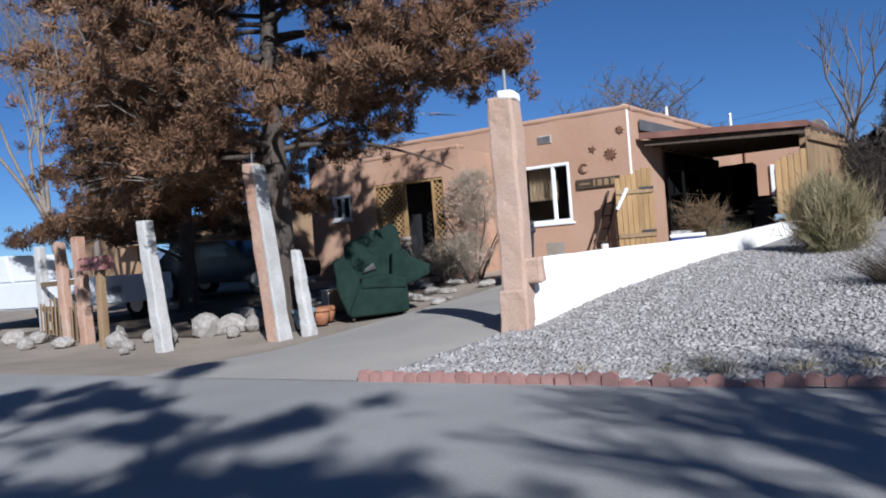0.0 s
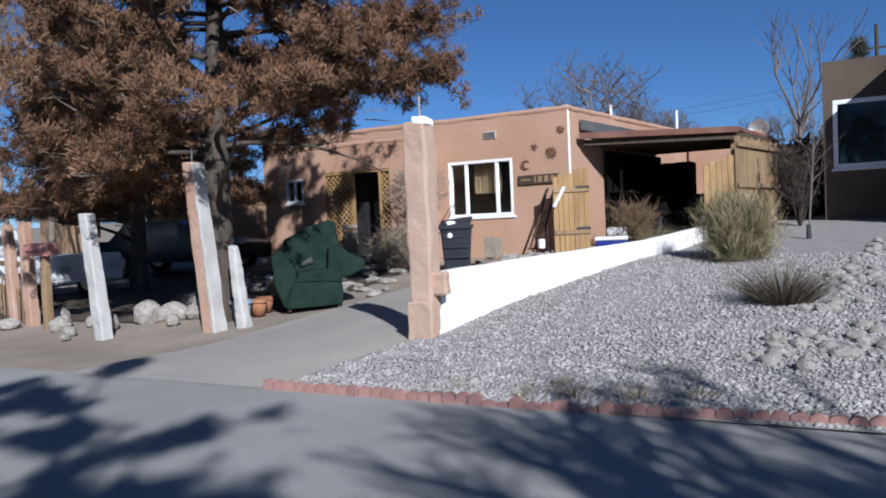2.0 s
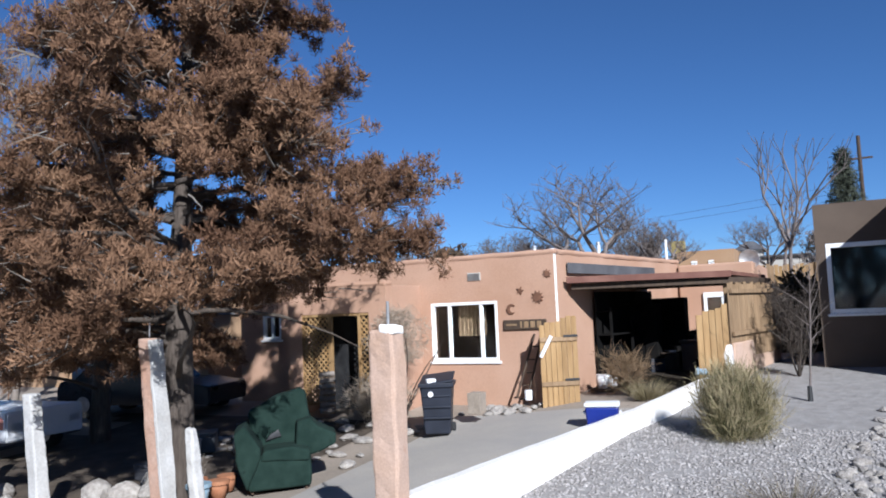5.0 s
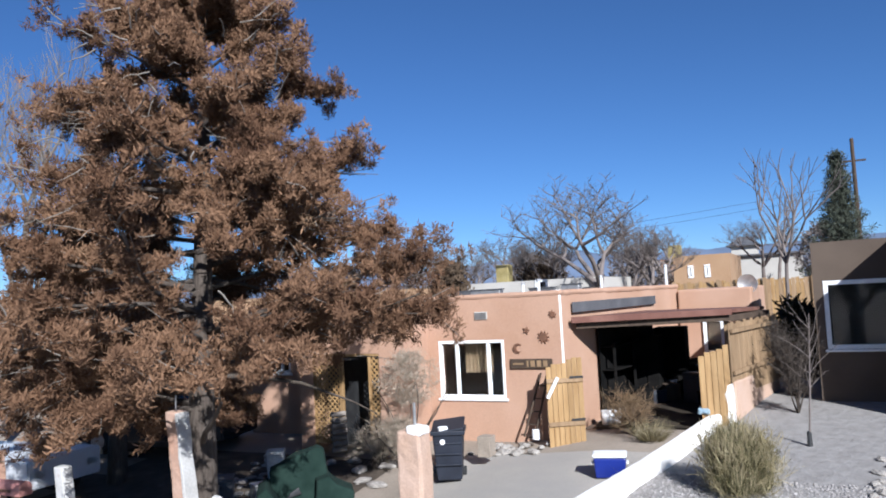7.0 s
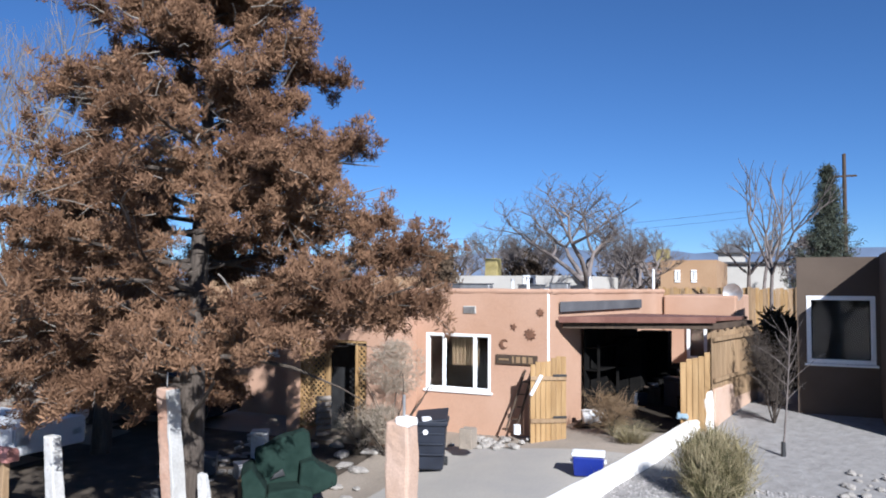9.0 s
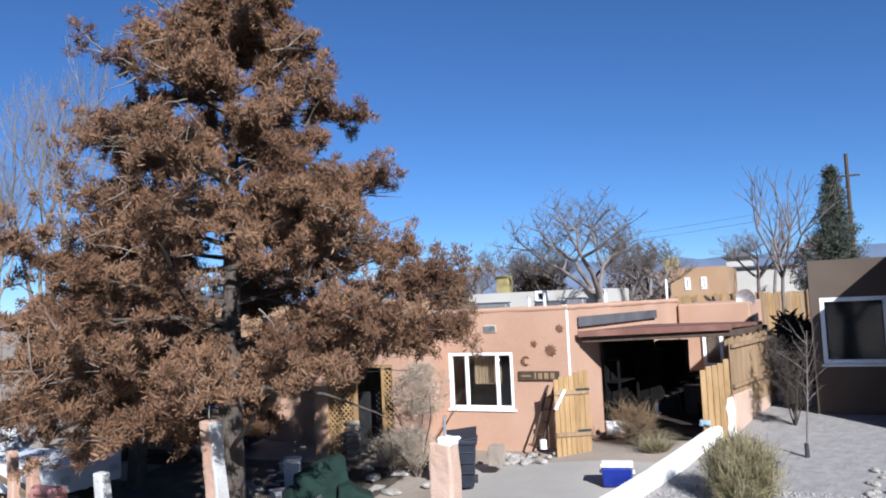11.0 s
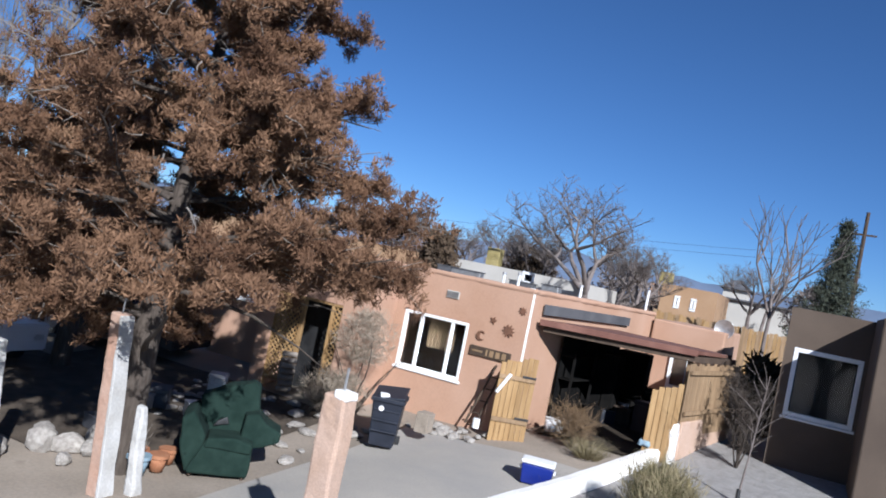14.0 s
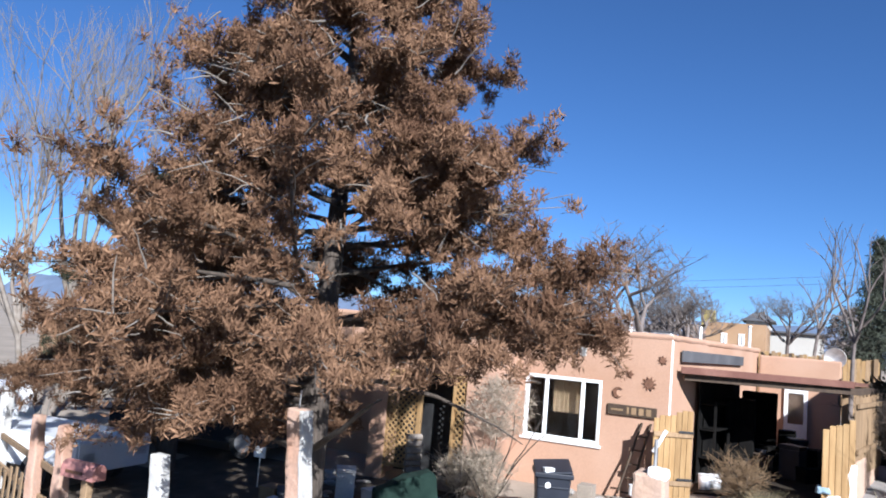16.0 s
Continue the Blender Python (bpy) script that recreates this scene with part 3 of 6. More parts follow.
# floor sheet darkened to stand for the shade beneath the roof
tagged(sheet("carport_floor", np.arange(-3.4, 0.01, 0.4), np.arange(17.4, 24.61, 0.4), 0.02, M_FLOORSHADE, bump=0.01, inside=lambda x, y: x > -3.45 + (y - 17) * 0.16), "dirt floor of the carport, darkened for shade", "floor", kind="structure")

rear_door = thing("rear_door", -1.5, 24.55, 0.95, "white rear house door with a glazed upper half", "door")
bm = panel((-1.78, 24.52), (-1.18, 24.52), [0.98, 1.9, 2.75, 2.9], [0, 0.1, 0.5, 0.6], {(1, 1)}, 0.05)
part("leaf", bm, M_WHITE, rear_door)
bm = bmesh.new()
box(bm, -1.68, -1.28, 24.535, 24.545, 1.9, 2.75)
part("pane", bm, M_GLASS, rear_door)


# ---- low white wall, taller end and pillar ----
garden_wall = thing("garden_wall", -2.2, 11, 0.3, "low whitewashed stuccoed garden wall along the driveway", "wall", kind="structure")
pts = [(-2.58, 7.62), (-2.25, 9.5), (-1.88, 11.6), (-1.5, 13.7), (-0.75, 17.5)]
tops = [0.86, 0.89, 0.92, 0.95, 1.15]
bm = bmesh.new()
prev = None
for k in range(len(pts) - 1):
    for s in range(8 if k < 3 else 9):
        u = s / 8
        x, y = pts[k][0] + (pts[k + 1][0] - pts[k][0]) * u, pts[k][1] + (pts[k + 1][1] - pts[k][1]) * u
        zt = tops[k] + (tops[k + 1] - tops[k]) * u + 0.012 * noise.noise(Vector((x * 2, y * 2, 4)))
        d = Vector((pts[k + 1][0] - pts[k][0], pts[k + 1][1] - pts[k][1], 0)).normalized()
        nr = Vector((d.y, -d.x, 0))
        ring = []
        for off, zz in ((-0.12, ground_z(x, y) - 0.2), (-0.115, zt - 0.05), (-0.08, zt - 0.008), (0.08, zt), (0.115, zt - 0.05), (0.13, ground_z(x, y) - 0.2)):
            ring.append(bm.verts.new(Vector((x, y, zz)) + nr * (off + 0.01 * noise.noise(Vector((y * 1.5, zz * 3, off * 20))))))
        if prev:
            for i in range(5):
                bm.faces.new([prev[i], prev[i + 1], ring[i + 1], ring[i]])
        else:
            bm.faces.new(ring)
        prev = ring
bm.faces.new(prev)
part("low_wall", bm, M_WHITEWALL, garden_wall)
bm = bmesh.new()
rough_block(bm, -0.16, 0.16, -0.2, 0.2, 0.6, 1.75, 0.2, 0.03, 0.05, m=Matrix.Translation((-0.55, 17.75, 0)))
part("end_pier", bm, M_WHITEWALL, garden_wall)
bm = bmesh.new()
L = math.hypot(0.7, 3.9)
rough_block(bm, 0, L, -0.1, 0.1, 0.6, 1.75, 0.3, 0.015, 0.03, m=Matrix.Translation((-0.45, 17.98, 0)) @ Matrix.Rotation(math.atan2(3.9, 0.7), 4, "Z"))
part("tall_wall", bm, M_PILLAR, garden_wall, "pale pink taller wall")
bm = bmesh.new()
rough_block(bm, -2.52, -2.3, 7.5, 7.64, 0.62, 0.88, 0.07, 0.02, 0.03)
part("corbel_block", bm, M_PILLAR, garden_wall)

pillar = thing("gate_pillar", -2.57, 7.55, 0.05, "tall peach stuccoed gate pillar with a steel bar on top", "pillar")
bm = bmesh.new()
rough_block(bm, -2.73, -2.45, 7.45, 7.71, -0.05, 2.53, 0.08, 0.02, 0.03, taper=0.03, seed=1)
part("shaft", bm, M_PILLAR, pillar)
bm = bmesh.new()
rough_block(bm, -2.74, -2.44, 7.40, 7.46, -0.05, 0.56, 0.1, 0.02, 0.02, seed=2)
part("base", bm, M_PILLAR, pillar)
bm = bmesh.new()
rough_block(bm, -2.62, -2.46, 7.46, 7.69, 2.47, 2.56, 0.06, 0.03, 0.02, seed=3)
part("cap", bm, M_WHITEWALL, pillar, "broken white plaster top")
bm = bmesh.new()
cylinder(bm, (-2.57, 7.58, 2.5), (-2.57, 7.58, 2.80), 0.016, sides=10)
part("steel_bar", bm, M_STEEL, pillar)


def gate_post(x, y, h, w, material, label, lean, bar=0.0, seed=0, streak=None):
    z = ground_z(x, y)
    p = thing("gate_post", x, y, z, label, "post", "posts along the driveway edge")
    bm = bmesh.new()
    rough_block(bm, x - w / 2, x + w / 2, y - w / 2, y + w / 2, z - 0.08, z + h, 0.09, 0.014, 0.025, 0.12, lean, seed=seed)
    part("shaft", bm, material, p)
    if streak:
        bm = bmesh.new()
        rough_block(bm, x + w / 2 - 0.045, x + w / 2 + 0.012, y - w / 2 - 0.006, y + w / 2 + 0.006, z - 0.05, z + h - 0.02, 0.09, 0.016, 0.012, 0.1, lean, seed=seed)
        part("plaster_face", bm, streak, p, "white flaking plaster face")
    if bar:
        bm = bmesh.new()
        cylinder(bm, (x + lean[0], y + lean[1], z + h - 0.05), (x + lean[0] + 0.01, y + lean[1], z + h + bar), 0.01, sides=8)
        part("steel_bar", bm, M_STEEL, p)
    return p


gate_post(-6.76, 8.6, 2.5, 0.25, M_POSTPINK, "tall peeling pink and white stuccoed post", (-0.27, 0), 0.22, 4, M_POSTGREY)
gate_post(-8.22, 7.85, 1.85, 0.2, M_POSTGREY, "leaning grey whitewashed post", (-0.24, 0), 0, 5)
gate_post(-10.9, 8.55, 1.78, 0.19, M_POSTPINK, "weathered pink stuccoed post", (-0.1, 0), 0, 6)
gate_post(-12.05, 9.0, 1.75, 0.18, M_POSTPINK, "narrow pink and brown post", (-0.12, 0), 0.12, 7)
gate_post(-14.6, 10.2, 1.75, 0.2, M_POSTGREY, "slim grey whitewashed post with a wire", (-0.05, 0), 0.25, 8)


# ---- juniper ----
def crown_radius(z):
    """The dead juniper's outline: radius by height."""
    return float(np.interp(z, [1.2, 2.2, 3.5, 4.6, 5.6, 6.6, 7.1, 7.6, 8.4, 9.4, 10.2, 11.0], [2.2, 3.4, 4.0, 3.7, 3.0, 2.6, 1.9, 2.3, 1.95, 1.35, 0.75, 0.15]))


def juniper(name, x, y, base, height, scale, limbs, label, leaf, seed, extra=(), blades=52, tuft=0.115):
    rng = random.Random(seed)
    tree = thing(name, x, y, base, label, "tree")
    trunk = limb(rng, (x, y, base - 0.1), (0.01, 0.02, 1), height + 0.1, 0.22 * scale + 0.03, 12, 0, 0.05, 0.06)
    paths, twigs, centres = [trunk], [], []
    for i in range(limbs):
        f = (i + rng.random()) / limbs
        z = 1.4 * scale + (height - 1.6 * scale) * f ** 1.15
        k = min(11, max(0, int(z / height * 12)))
        p0 = trunk[k][0].lerp(trunk[min(12, k + 1)][0], rng.random())
        az = i * 2.39996 + rng.uniform(-0.3, 0.3)
        reach = crown_radius(z * 10.6 / height) * scale * rng.uniform(0.62, 1.0)
        if z < 2.6 and math.cos(az - 0.55) > 0.35:
            continue
        rise = rng.uniform(-0.05, 0.35) if f < 0.6 else rng.uniform(0.15, 0.7)
        way = Vector((math.cos(az), math.sin(az), rise))
        br = limb(rng, p0, way, reach, 0.05 * scale * (1.15 - 0.6 * f), 7, -0.02, 0.16, 0.15)
        paths.append(br)
        for j in range(2, 8):
            for _ in range(3 if j > 3 else 2):
                side = Vector((rng.uniform(-1, 1), rng.uniform(-1, 1), rng.uniform(-0.35, 0.6)))
                d = (br[j][0] - br[j - 1][0]).normalized() + side
                tw = limb(rng, br[j][0], d, reach * rng.uniform(0.12, 0.3), 0.014 * scale, 4, -0.05, 0.25, 0.25)
                twigs.append(tw)
                for q, _r in tw[1:]:
                    for _k in range(2):
                        centres.append(q + Vector((rng.gauss(0, 0.07), rng.gauss(0, 0.07), rng.gauss(0, 0.06))) * scale)
    for p0, tip, spread, count in extra:
        p0, tip = Vector(p0), Vector(tip)
        br = limb(rng, p0, tip - p0, (tip - p0).length, 0.05, 7, 0.0, 0.06, 0.2)
        paths.append(br)
        for _ in range(count):
            u = rng.uniform(0.45, 1.05)
            q = p0.lerp(tip, u) + Vector((rng.gauss(0, spread), rng.gauss(0, spread), rng.gauss(0, spread * 0.7)))
            centres.append(q)
            if rng.random() < 0.3:
                twigs.append([(p0.lerp(tip, u * 0.9), 0.012), (q, 0.005)])
    for _ in range(int(limbs * 1.6)):
        z = rng.uniform(0.2, 0.8) * height
        a = rng.uniform(0, 6.283)
        rr = crown_radius(z * 10.6 / height) * scale * rng.uniform(0.4, 0.85)
        q = Vector((x + rr * math.cos(a), y + rr * math.sin(a), base + z))
        if q.z > np.interp(q.x, [-9.5, -7.4, -6.9, -6.0, -4.0], [1.6, 1.95, 2.6, 2.9, 3.2]):
            twigs.append(limb(rng, q, (math.cos(a) + rng.uniform(-0.8, 0.8), math.sin(a) + rng.uniform(-0.8, 0.8), rng.uniform(-0.6, 0.8)), rng.uniform(0.25, 0.55), 0.014, 5, -0.03, 0.3, 0.3))
    def inside(q, slack=0.0):
        """Keeps the crown's lopsided east side within its outline."""
        return (q.x - x) * 0.83 + (q.y - y) * 0.55 < float(np.interp((q.z - base) * 10.6 / height, [5.2, 6.6, 7.5, 9.7], [3.5, 2.85, 2.4, 1.4])) * scale + 0.3 * math.sin(q.z * 4.6) + slack or q.z - base < 0.49 * height
    centres = [c for c in centres if inside(c) and noise.noise(c * 1.15 + Vector((seed, 0, 0))) > (-0.3 if c.z - base < 0.45 * height else -0.17)]
    twigs = [t for t in twigs if inside(t[-1][0], 0.1)]
    paths = paths[:1] + [p for p in paths[1:] if inside(p[-1][0], 0.25) and p[-1][0].z - base > 0.2 * height]
    soup("trunk", *tubes(paths[:1], 10), M_BARK, tree, flat=False)
    for p in paths[1:]:
        soup("limb", *tubes([p], 7), M_BARK, tree, flat=False)
    centres = [c for c in centres if c.z > np.interp(c.x, [-9.5, -7.4, -6.9, -6.0, -4.0], [1.85, 1.95, 2.6, 2.9, 3.05])]
    twigs = [t for t in twigs if min(p.z for p, _ in t) > np.interp(t[0][0].x, [-9.5, -7.4, -6.9, -6.0, -4.0], [1.85, 1.95, 2.6, 2.9, 3.05])]
    stuff(soup("twig_growth", *tubes(twigs, 4), M_TWIG, tree))
    v, f = sprays(rng, centres, tuft, blades, 0.08, 0.9)
    soup("crown", v, f, leaf, tree)
    return tree


juniper("dead_juniper", -7.35, 9.4, ground_z(-7.35, 9.4), 10.6, 1.0, 116, "tall juniper with dry brown foliage and grey dead twigs", M_BROWNLEAF, 3,
        extra=(((-7.2, 9.5, 3.2), (-3.8, 10.4, 3.8), 0.26, 230), ((-7.2, 9.5, 3.6), (-3.9, 10.7, 4.6), 0.27, 330), ((-7.3, 9.4, 4.8), (-5.0, 9.7, 5.2), 0.34, 330), ((-7.3, 9.4, 5.6), (-6.0, 9.9, 6.3), 0.3, 220),
               ((-7.4, 9.4, 3.4), (-10.6, 8.9, 4.0), 0.45, 380), ((-7.4, 9.4, 4.2), (-10.3, 9.3, 5.0), 0.45, 380),
               ((-7.3, 9.4, 6.4), (-9.3, 9.9, 7.3), 0.36, 320), ((-7.3, 9.4, 6.3), (-9.0, 8.3, 7.1), 0.32, 260), ((-7.3, 9.4, 5.7), (-9.3, 8.1, 6.2), 0.32, 240), ((-7.3, 9.4, 5.2), (-9.7, 9.6, 5.8), 0.4, 300), ((-7.3, 9.4, 5.4), (-5.2, 10.4, 6.0), 0.28, 210), ((-7.3, 9.4, 7.2), (-5.9, 10.2, 7.9), 0.24, 160), ((-7.4, 9.4, 2.7), (-10.5, 8.7, 2.75), 0.42, 380), ((-7.4, 9.4, 3.0), (-10.9, 10.2, 3.2), 0.45, 320)))
juniper("small_juniper", -13.0, 12.6, ground_z(-13.0, 12.6), 5.8, 0.92, 66, "smaller juniper with a forked trunk and brown green foliage", M_BROWNLEAF, 8)
juniper("green_juniper", -15.5, 14.5, ground_z(-15.5, 14.5), 6.5, 0.8, 36, "dark green juniper behind the dead one", M_GREENLEAF, 11)


def bare_tree(name, x, y, height, spread, label, seed, levels=4, r0=0.16, trunk_f=0.3, material=None, base=None, first=5):
    """A leafless tree: a forking skeleton of tapered limbs."""
    rng = random.Random(seed)
    z = ground_z(x, y) if base is None else base
    tree = thing(name, x, y, z, label, "tree")
    big, small = [], []
    stem = limb(rng, (x, y, z - 0.1), (rng.uniform(-0.08, 0.08), rng.uniform(-0.08, 0.08), 1), height * trunk_f, r0, 5, 0, 0.06, 0.7)
    big.append(stem)
    tips = [(stem[-1][0], (stem[-1][0] - stem[-2][0]).normalized(), r0 * 0.68, height * 0.32, first)]
    for lev in range(levels):
        nxt = []
        for p, d, r, ln, kids in tips:
            for k in range(kids):
                az = rng.uniform(0, 2 * math.pi)
                side = Vector((math.cos(az), math.sin(az), 0)) * spread * rng.uniform(0.5, 1.1) + Vector((0, 0, 0.22))
                way = (d * 0.8 + side).normalized()
                br = limb(rng, p, way, ln * rng.uniform(0.7, 1.15), r, 5, 0.03, 0.16, 0.55)
                (big if lev < 2 else small).append(br)
                nxt.append((br[-1][0], (br[-1][0] - br[-2][0]).normalized(), r * 0.52, ln * 0.66, 3))
                if lev >= 1:
                    nxt.append((br[3][0], (br[3][0] - br[2][0]).normalized(), r * 0.42, ln * 0.5, 2))
        tips = nxt
    soup("trunk", *tubes(big[:1], 8), material or M_BARE, tree, flat=False)
    for p in big[1:]:
        soup("limb", *tubes([p], 6), material or M_BARE, tree, flat=False)
    stuff(soup("branch_growth", *tubes(small, 3), material or M_BARE, tree))
    return tree


# ---- neighbour house ----
neighbour = thing("brown_house", 5, 22, 1.0, "brown stucco house with a white framed window", "house")
us = [0, 0.2, 1.62, 2.0]
bm = panel((1.3, 20.0), (3.3, 20.0), [0.8, 2.25, 3.82, 4.72], us, {(1, 1)}, 0.25)
part("wall", bm, M_BROWN, neighbour)
bm = bmesh.new()
rough_block(bm, 1.3, 1.55, 20.255, 27, 0.8, 4.72, 0.5, 0.01, 0.03)
part("side_wall", bm, M_BROWN, neighbour)
bm = bmesh.new()
rough_block(bm, 3.0, 9, 18.3, 19.99, 0.7, 4.78, 0.5, 0.01, 0.04)
part("front_wing", bm, M_BROWN, neighbour)
bm = bmesh.new()
box(bm, 1.56, 9, 20.26, 27, 4.55, 4.65)
part("roof", bm, M_TAR, neighbour)
# black wall set close behind the pane stands for the unlit room
bm = bmesh.new()
box(bm, 1.56, 2.99, 20.9, 21.0, 0.9, 4.5)
part("room_wall", bm, M_BLACK, neighbour)
window(neighbour, 1.5, 2.92, 20.02, 2.25, 3.82, (), 0.1)
bm = bmesh.new()
box(bm, 2.19, 2.23, 20.06, 20.1, 2.355, 2.997)
box(bm, 2.19, 2.23, 20.06, 20.1, 3.043, 3.715)
part("window_bar", bm, M_BLACK, neighbour)
bm = bmesh.new()
box(bm, 1.6, 2.82, 20.06, 20.1, 3.0, 3.04)
part("window_bar", bm, M_BLACK, neighbour)



# ---- distance ----
bare_tree("bare_cottonwood", -8.6, 40, 9.4, 1.5, "large leafless spreading tree behind the houses", 4, 5, 0.26, 0.26)
bare_tree("bare_tree", -7.2, 46, 6.2, 1.2, "leafless tree between far flat roofs", 21, 5, 0.2, 0.3)
bare_tree("bare_tree", -12.8, 44, 5.6, 1.2, "leafless tree between far flat roofs", 22, 5, 0.18, 0.3)
bare_tree("bare_tree", -16.5, 52, 5.8, 1.2, "leafless tree between far flat roofs", 23, 5, 0.18, 0.3)
bare_tree("bare_tree", -20.5, 50, 5.6, 1.2, "leafless tree between far flat roofs", 24, 5, 0.18, 0.3)
bare_tree("bare_tree", -12.5, 63, 5.6, 1.2, "leafless tree between far flat roofs", 41, 5, 0.18, 0.3)
bare_tree("bare_tree", -2.2, 66, 6.4, 1.1, "leafless tree between far flat roofs", 42, 5, 0.18, 0.3)
bare_tree("bare_tree", -21, 60, 6.4, 1.2, "leafless tree between far flat roofs", 43, 5, 0.2, 0.3)
bare_tree("bare_tree", -9.6, 52, 5.4, 1.2, "leafless tree between far flat roofs", 44, 5, 0.16, 0.3)
bare_tree("bare_tree", 0.35, 33, 7.6, 0.6, "thin leafless tree beside the far fence", 25, 3, 0.09, 0.4, None, None, 4)
bare_tree("bare_tree", -0.6, 52, 7.6, 0.6, "thin leafless tree beside the far fence", 26, 3, 0.12, 0.4, None, None, 4)
bare_tree("tall_bare_tree", -19.5, 15, 10.5, 0.45, "tall pale leafless tree beyond the junipers", 27, 5, 0.11, 0.3, M_TWIG)
bare_tree("tall_bare_tree", -17.2, 12.5, 8.5, 0.45, "tall pale leafless tree beyond the junipers", 28, 5, 0.09, 0.3, M_TWIG)
bare_tree("street_tree", 7.6, -3.2, 7.0, 0.9, "leafless street tree behind the pavement", 29, 5, 0.3, 0.3)
bare_tree("street_tree", 3.4, -5.6, 7.5, 0.9, "leafless street tree behind the pavement", 30, 5, 0.3, 0.3)
bare_tree("street_tree", -1.5, -6.0, 7.5, 0.9, "leafless street tree behind the pavement", 31, 5, 0.3, 0.3)


def conifer(x, y, height, radius, label, seed):
    rng = random.Random(seed)
    z = ground_z(x, y)
    tree = thing("conifer", x, y, z, label, "tree")
    paths, centres = [limb(rng, (x, y, z), (0, 0, 1), height, 0.25, 8, 0, 0.01, 0.05)], []
    for i in range(150):
        f = (i + 0.5) / 150
        h = height * (0.12 + 0.86 * f)
        r = radius * (1 - f) * rng.uniform(0.55, 1.15) + 0.08
        az = i * 2.4
        tip = Vector((x + r * math.cos(az), y + r * math.sin(az), z + h - 0.15 * r))
        root = Vector((x, y, z + h))
        paths.append([(root, 0.03), (tip, 0.008)])
        for k in range(int(8 + 10 * (1 - f))):
            centres.append(root.lerp(tip, rng.uniform(0.25, 1)) + Vector((rng.gauss(0, 0.15), rng.gauss(0, 0.15), rng.gauss(0, 0.12))))
    soup("trunk", *tubes(paths, 5), M_BARK, tree)
    v, f = sprays(rng, centres, 0.36, 12, 0.07)
    soup("crown", v, f, M_FARGREEN, tree)


conifer(3.3, 58, 9.6, 2.7, "tall dark green conifer beyond the brown house", 2)


def far_bush(x, y, w, h, leaf, label, seed, lift=0.0, name="evergreen_bush"):
    """A rounded evergreen mass of small tufts on stems."""
    rng = random.Random(seed)
    z = ground_z(x, y) + lift
    bush = thing(name, x, y, z, label, "bush")
    centres, stems = [], []
    for i in range(420):
        a, u, q = rng.uniform(0, 6.283), rng.random() ** 0.4, rng.random()
        lump = 0.8 + 0.3 * noise.noise(Vector((a * 1.3, q * 3, seed)))
        c = Vector((x + math.cos(a) * w * u * lump * math.sin(math.pi * (0.15 + 0.8 * q)), y + math.sin(a) * w * u * lump, z + h * (0.15 + 0.85 * q * lump)))
        centres.append(c)
        if i % 14 == 0:
            stems.append([(Vector((x, y, z)), 0.05), (c, 0.01)])
    soup("stem", *tubes(stems, 5), M_BARK, bush)
    v, f = sprays(rng, centres, 0.32, 14, 0.16)
    soup("leaves", v, f, leaf, bush)


far_bush(-14.2, 46, 2.6, 4.2, M_FARBROWN, "dark brown evergreen tree behind the flat roofs", 3)
far_bush(-14.7, 34, 1.35, 4.9, M_FARBROWN, "dense brown evergreen tree beyond the pink roof", 15)
far_bush(0.85, 24.5, 1.0, 2.7, M_GREENLEAF, "dense dark evergreen behind the plank fence", 12, -0.5)
far_bush(-18.5, 58, 4.0, 4.5, M_BARE, "grey leafless thicket behind the flat roofs", 4)
far_bush(-10.5, 60, 4.0, 4.2, M_BARE, "grey leafless thicket behind the flat roofs", 5)
far_bush(-24, 48, 3.5, 5.5, M_BARE, "grey leafless thicket behind the flat roofs", 6)
far_bush(2.2, 66, 3.0, 5.5, M_BARE, "grey leafless thicket beside the far white house", 7)


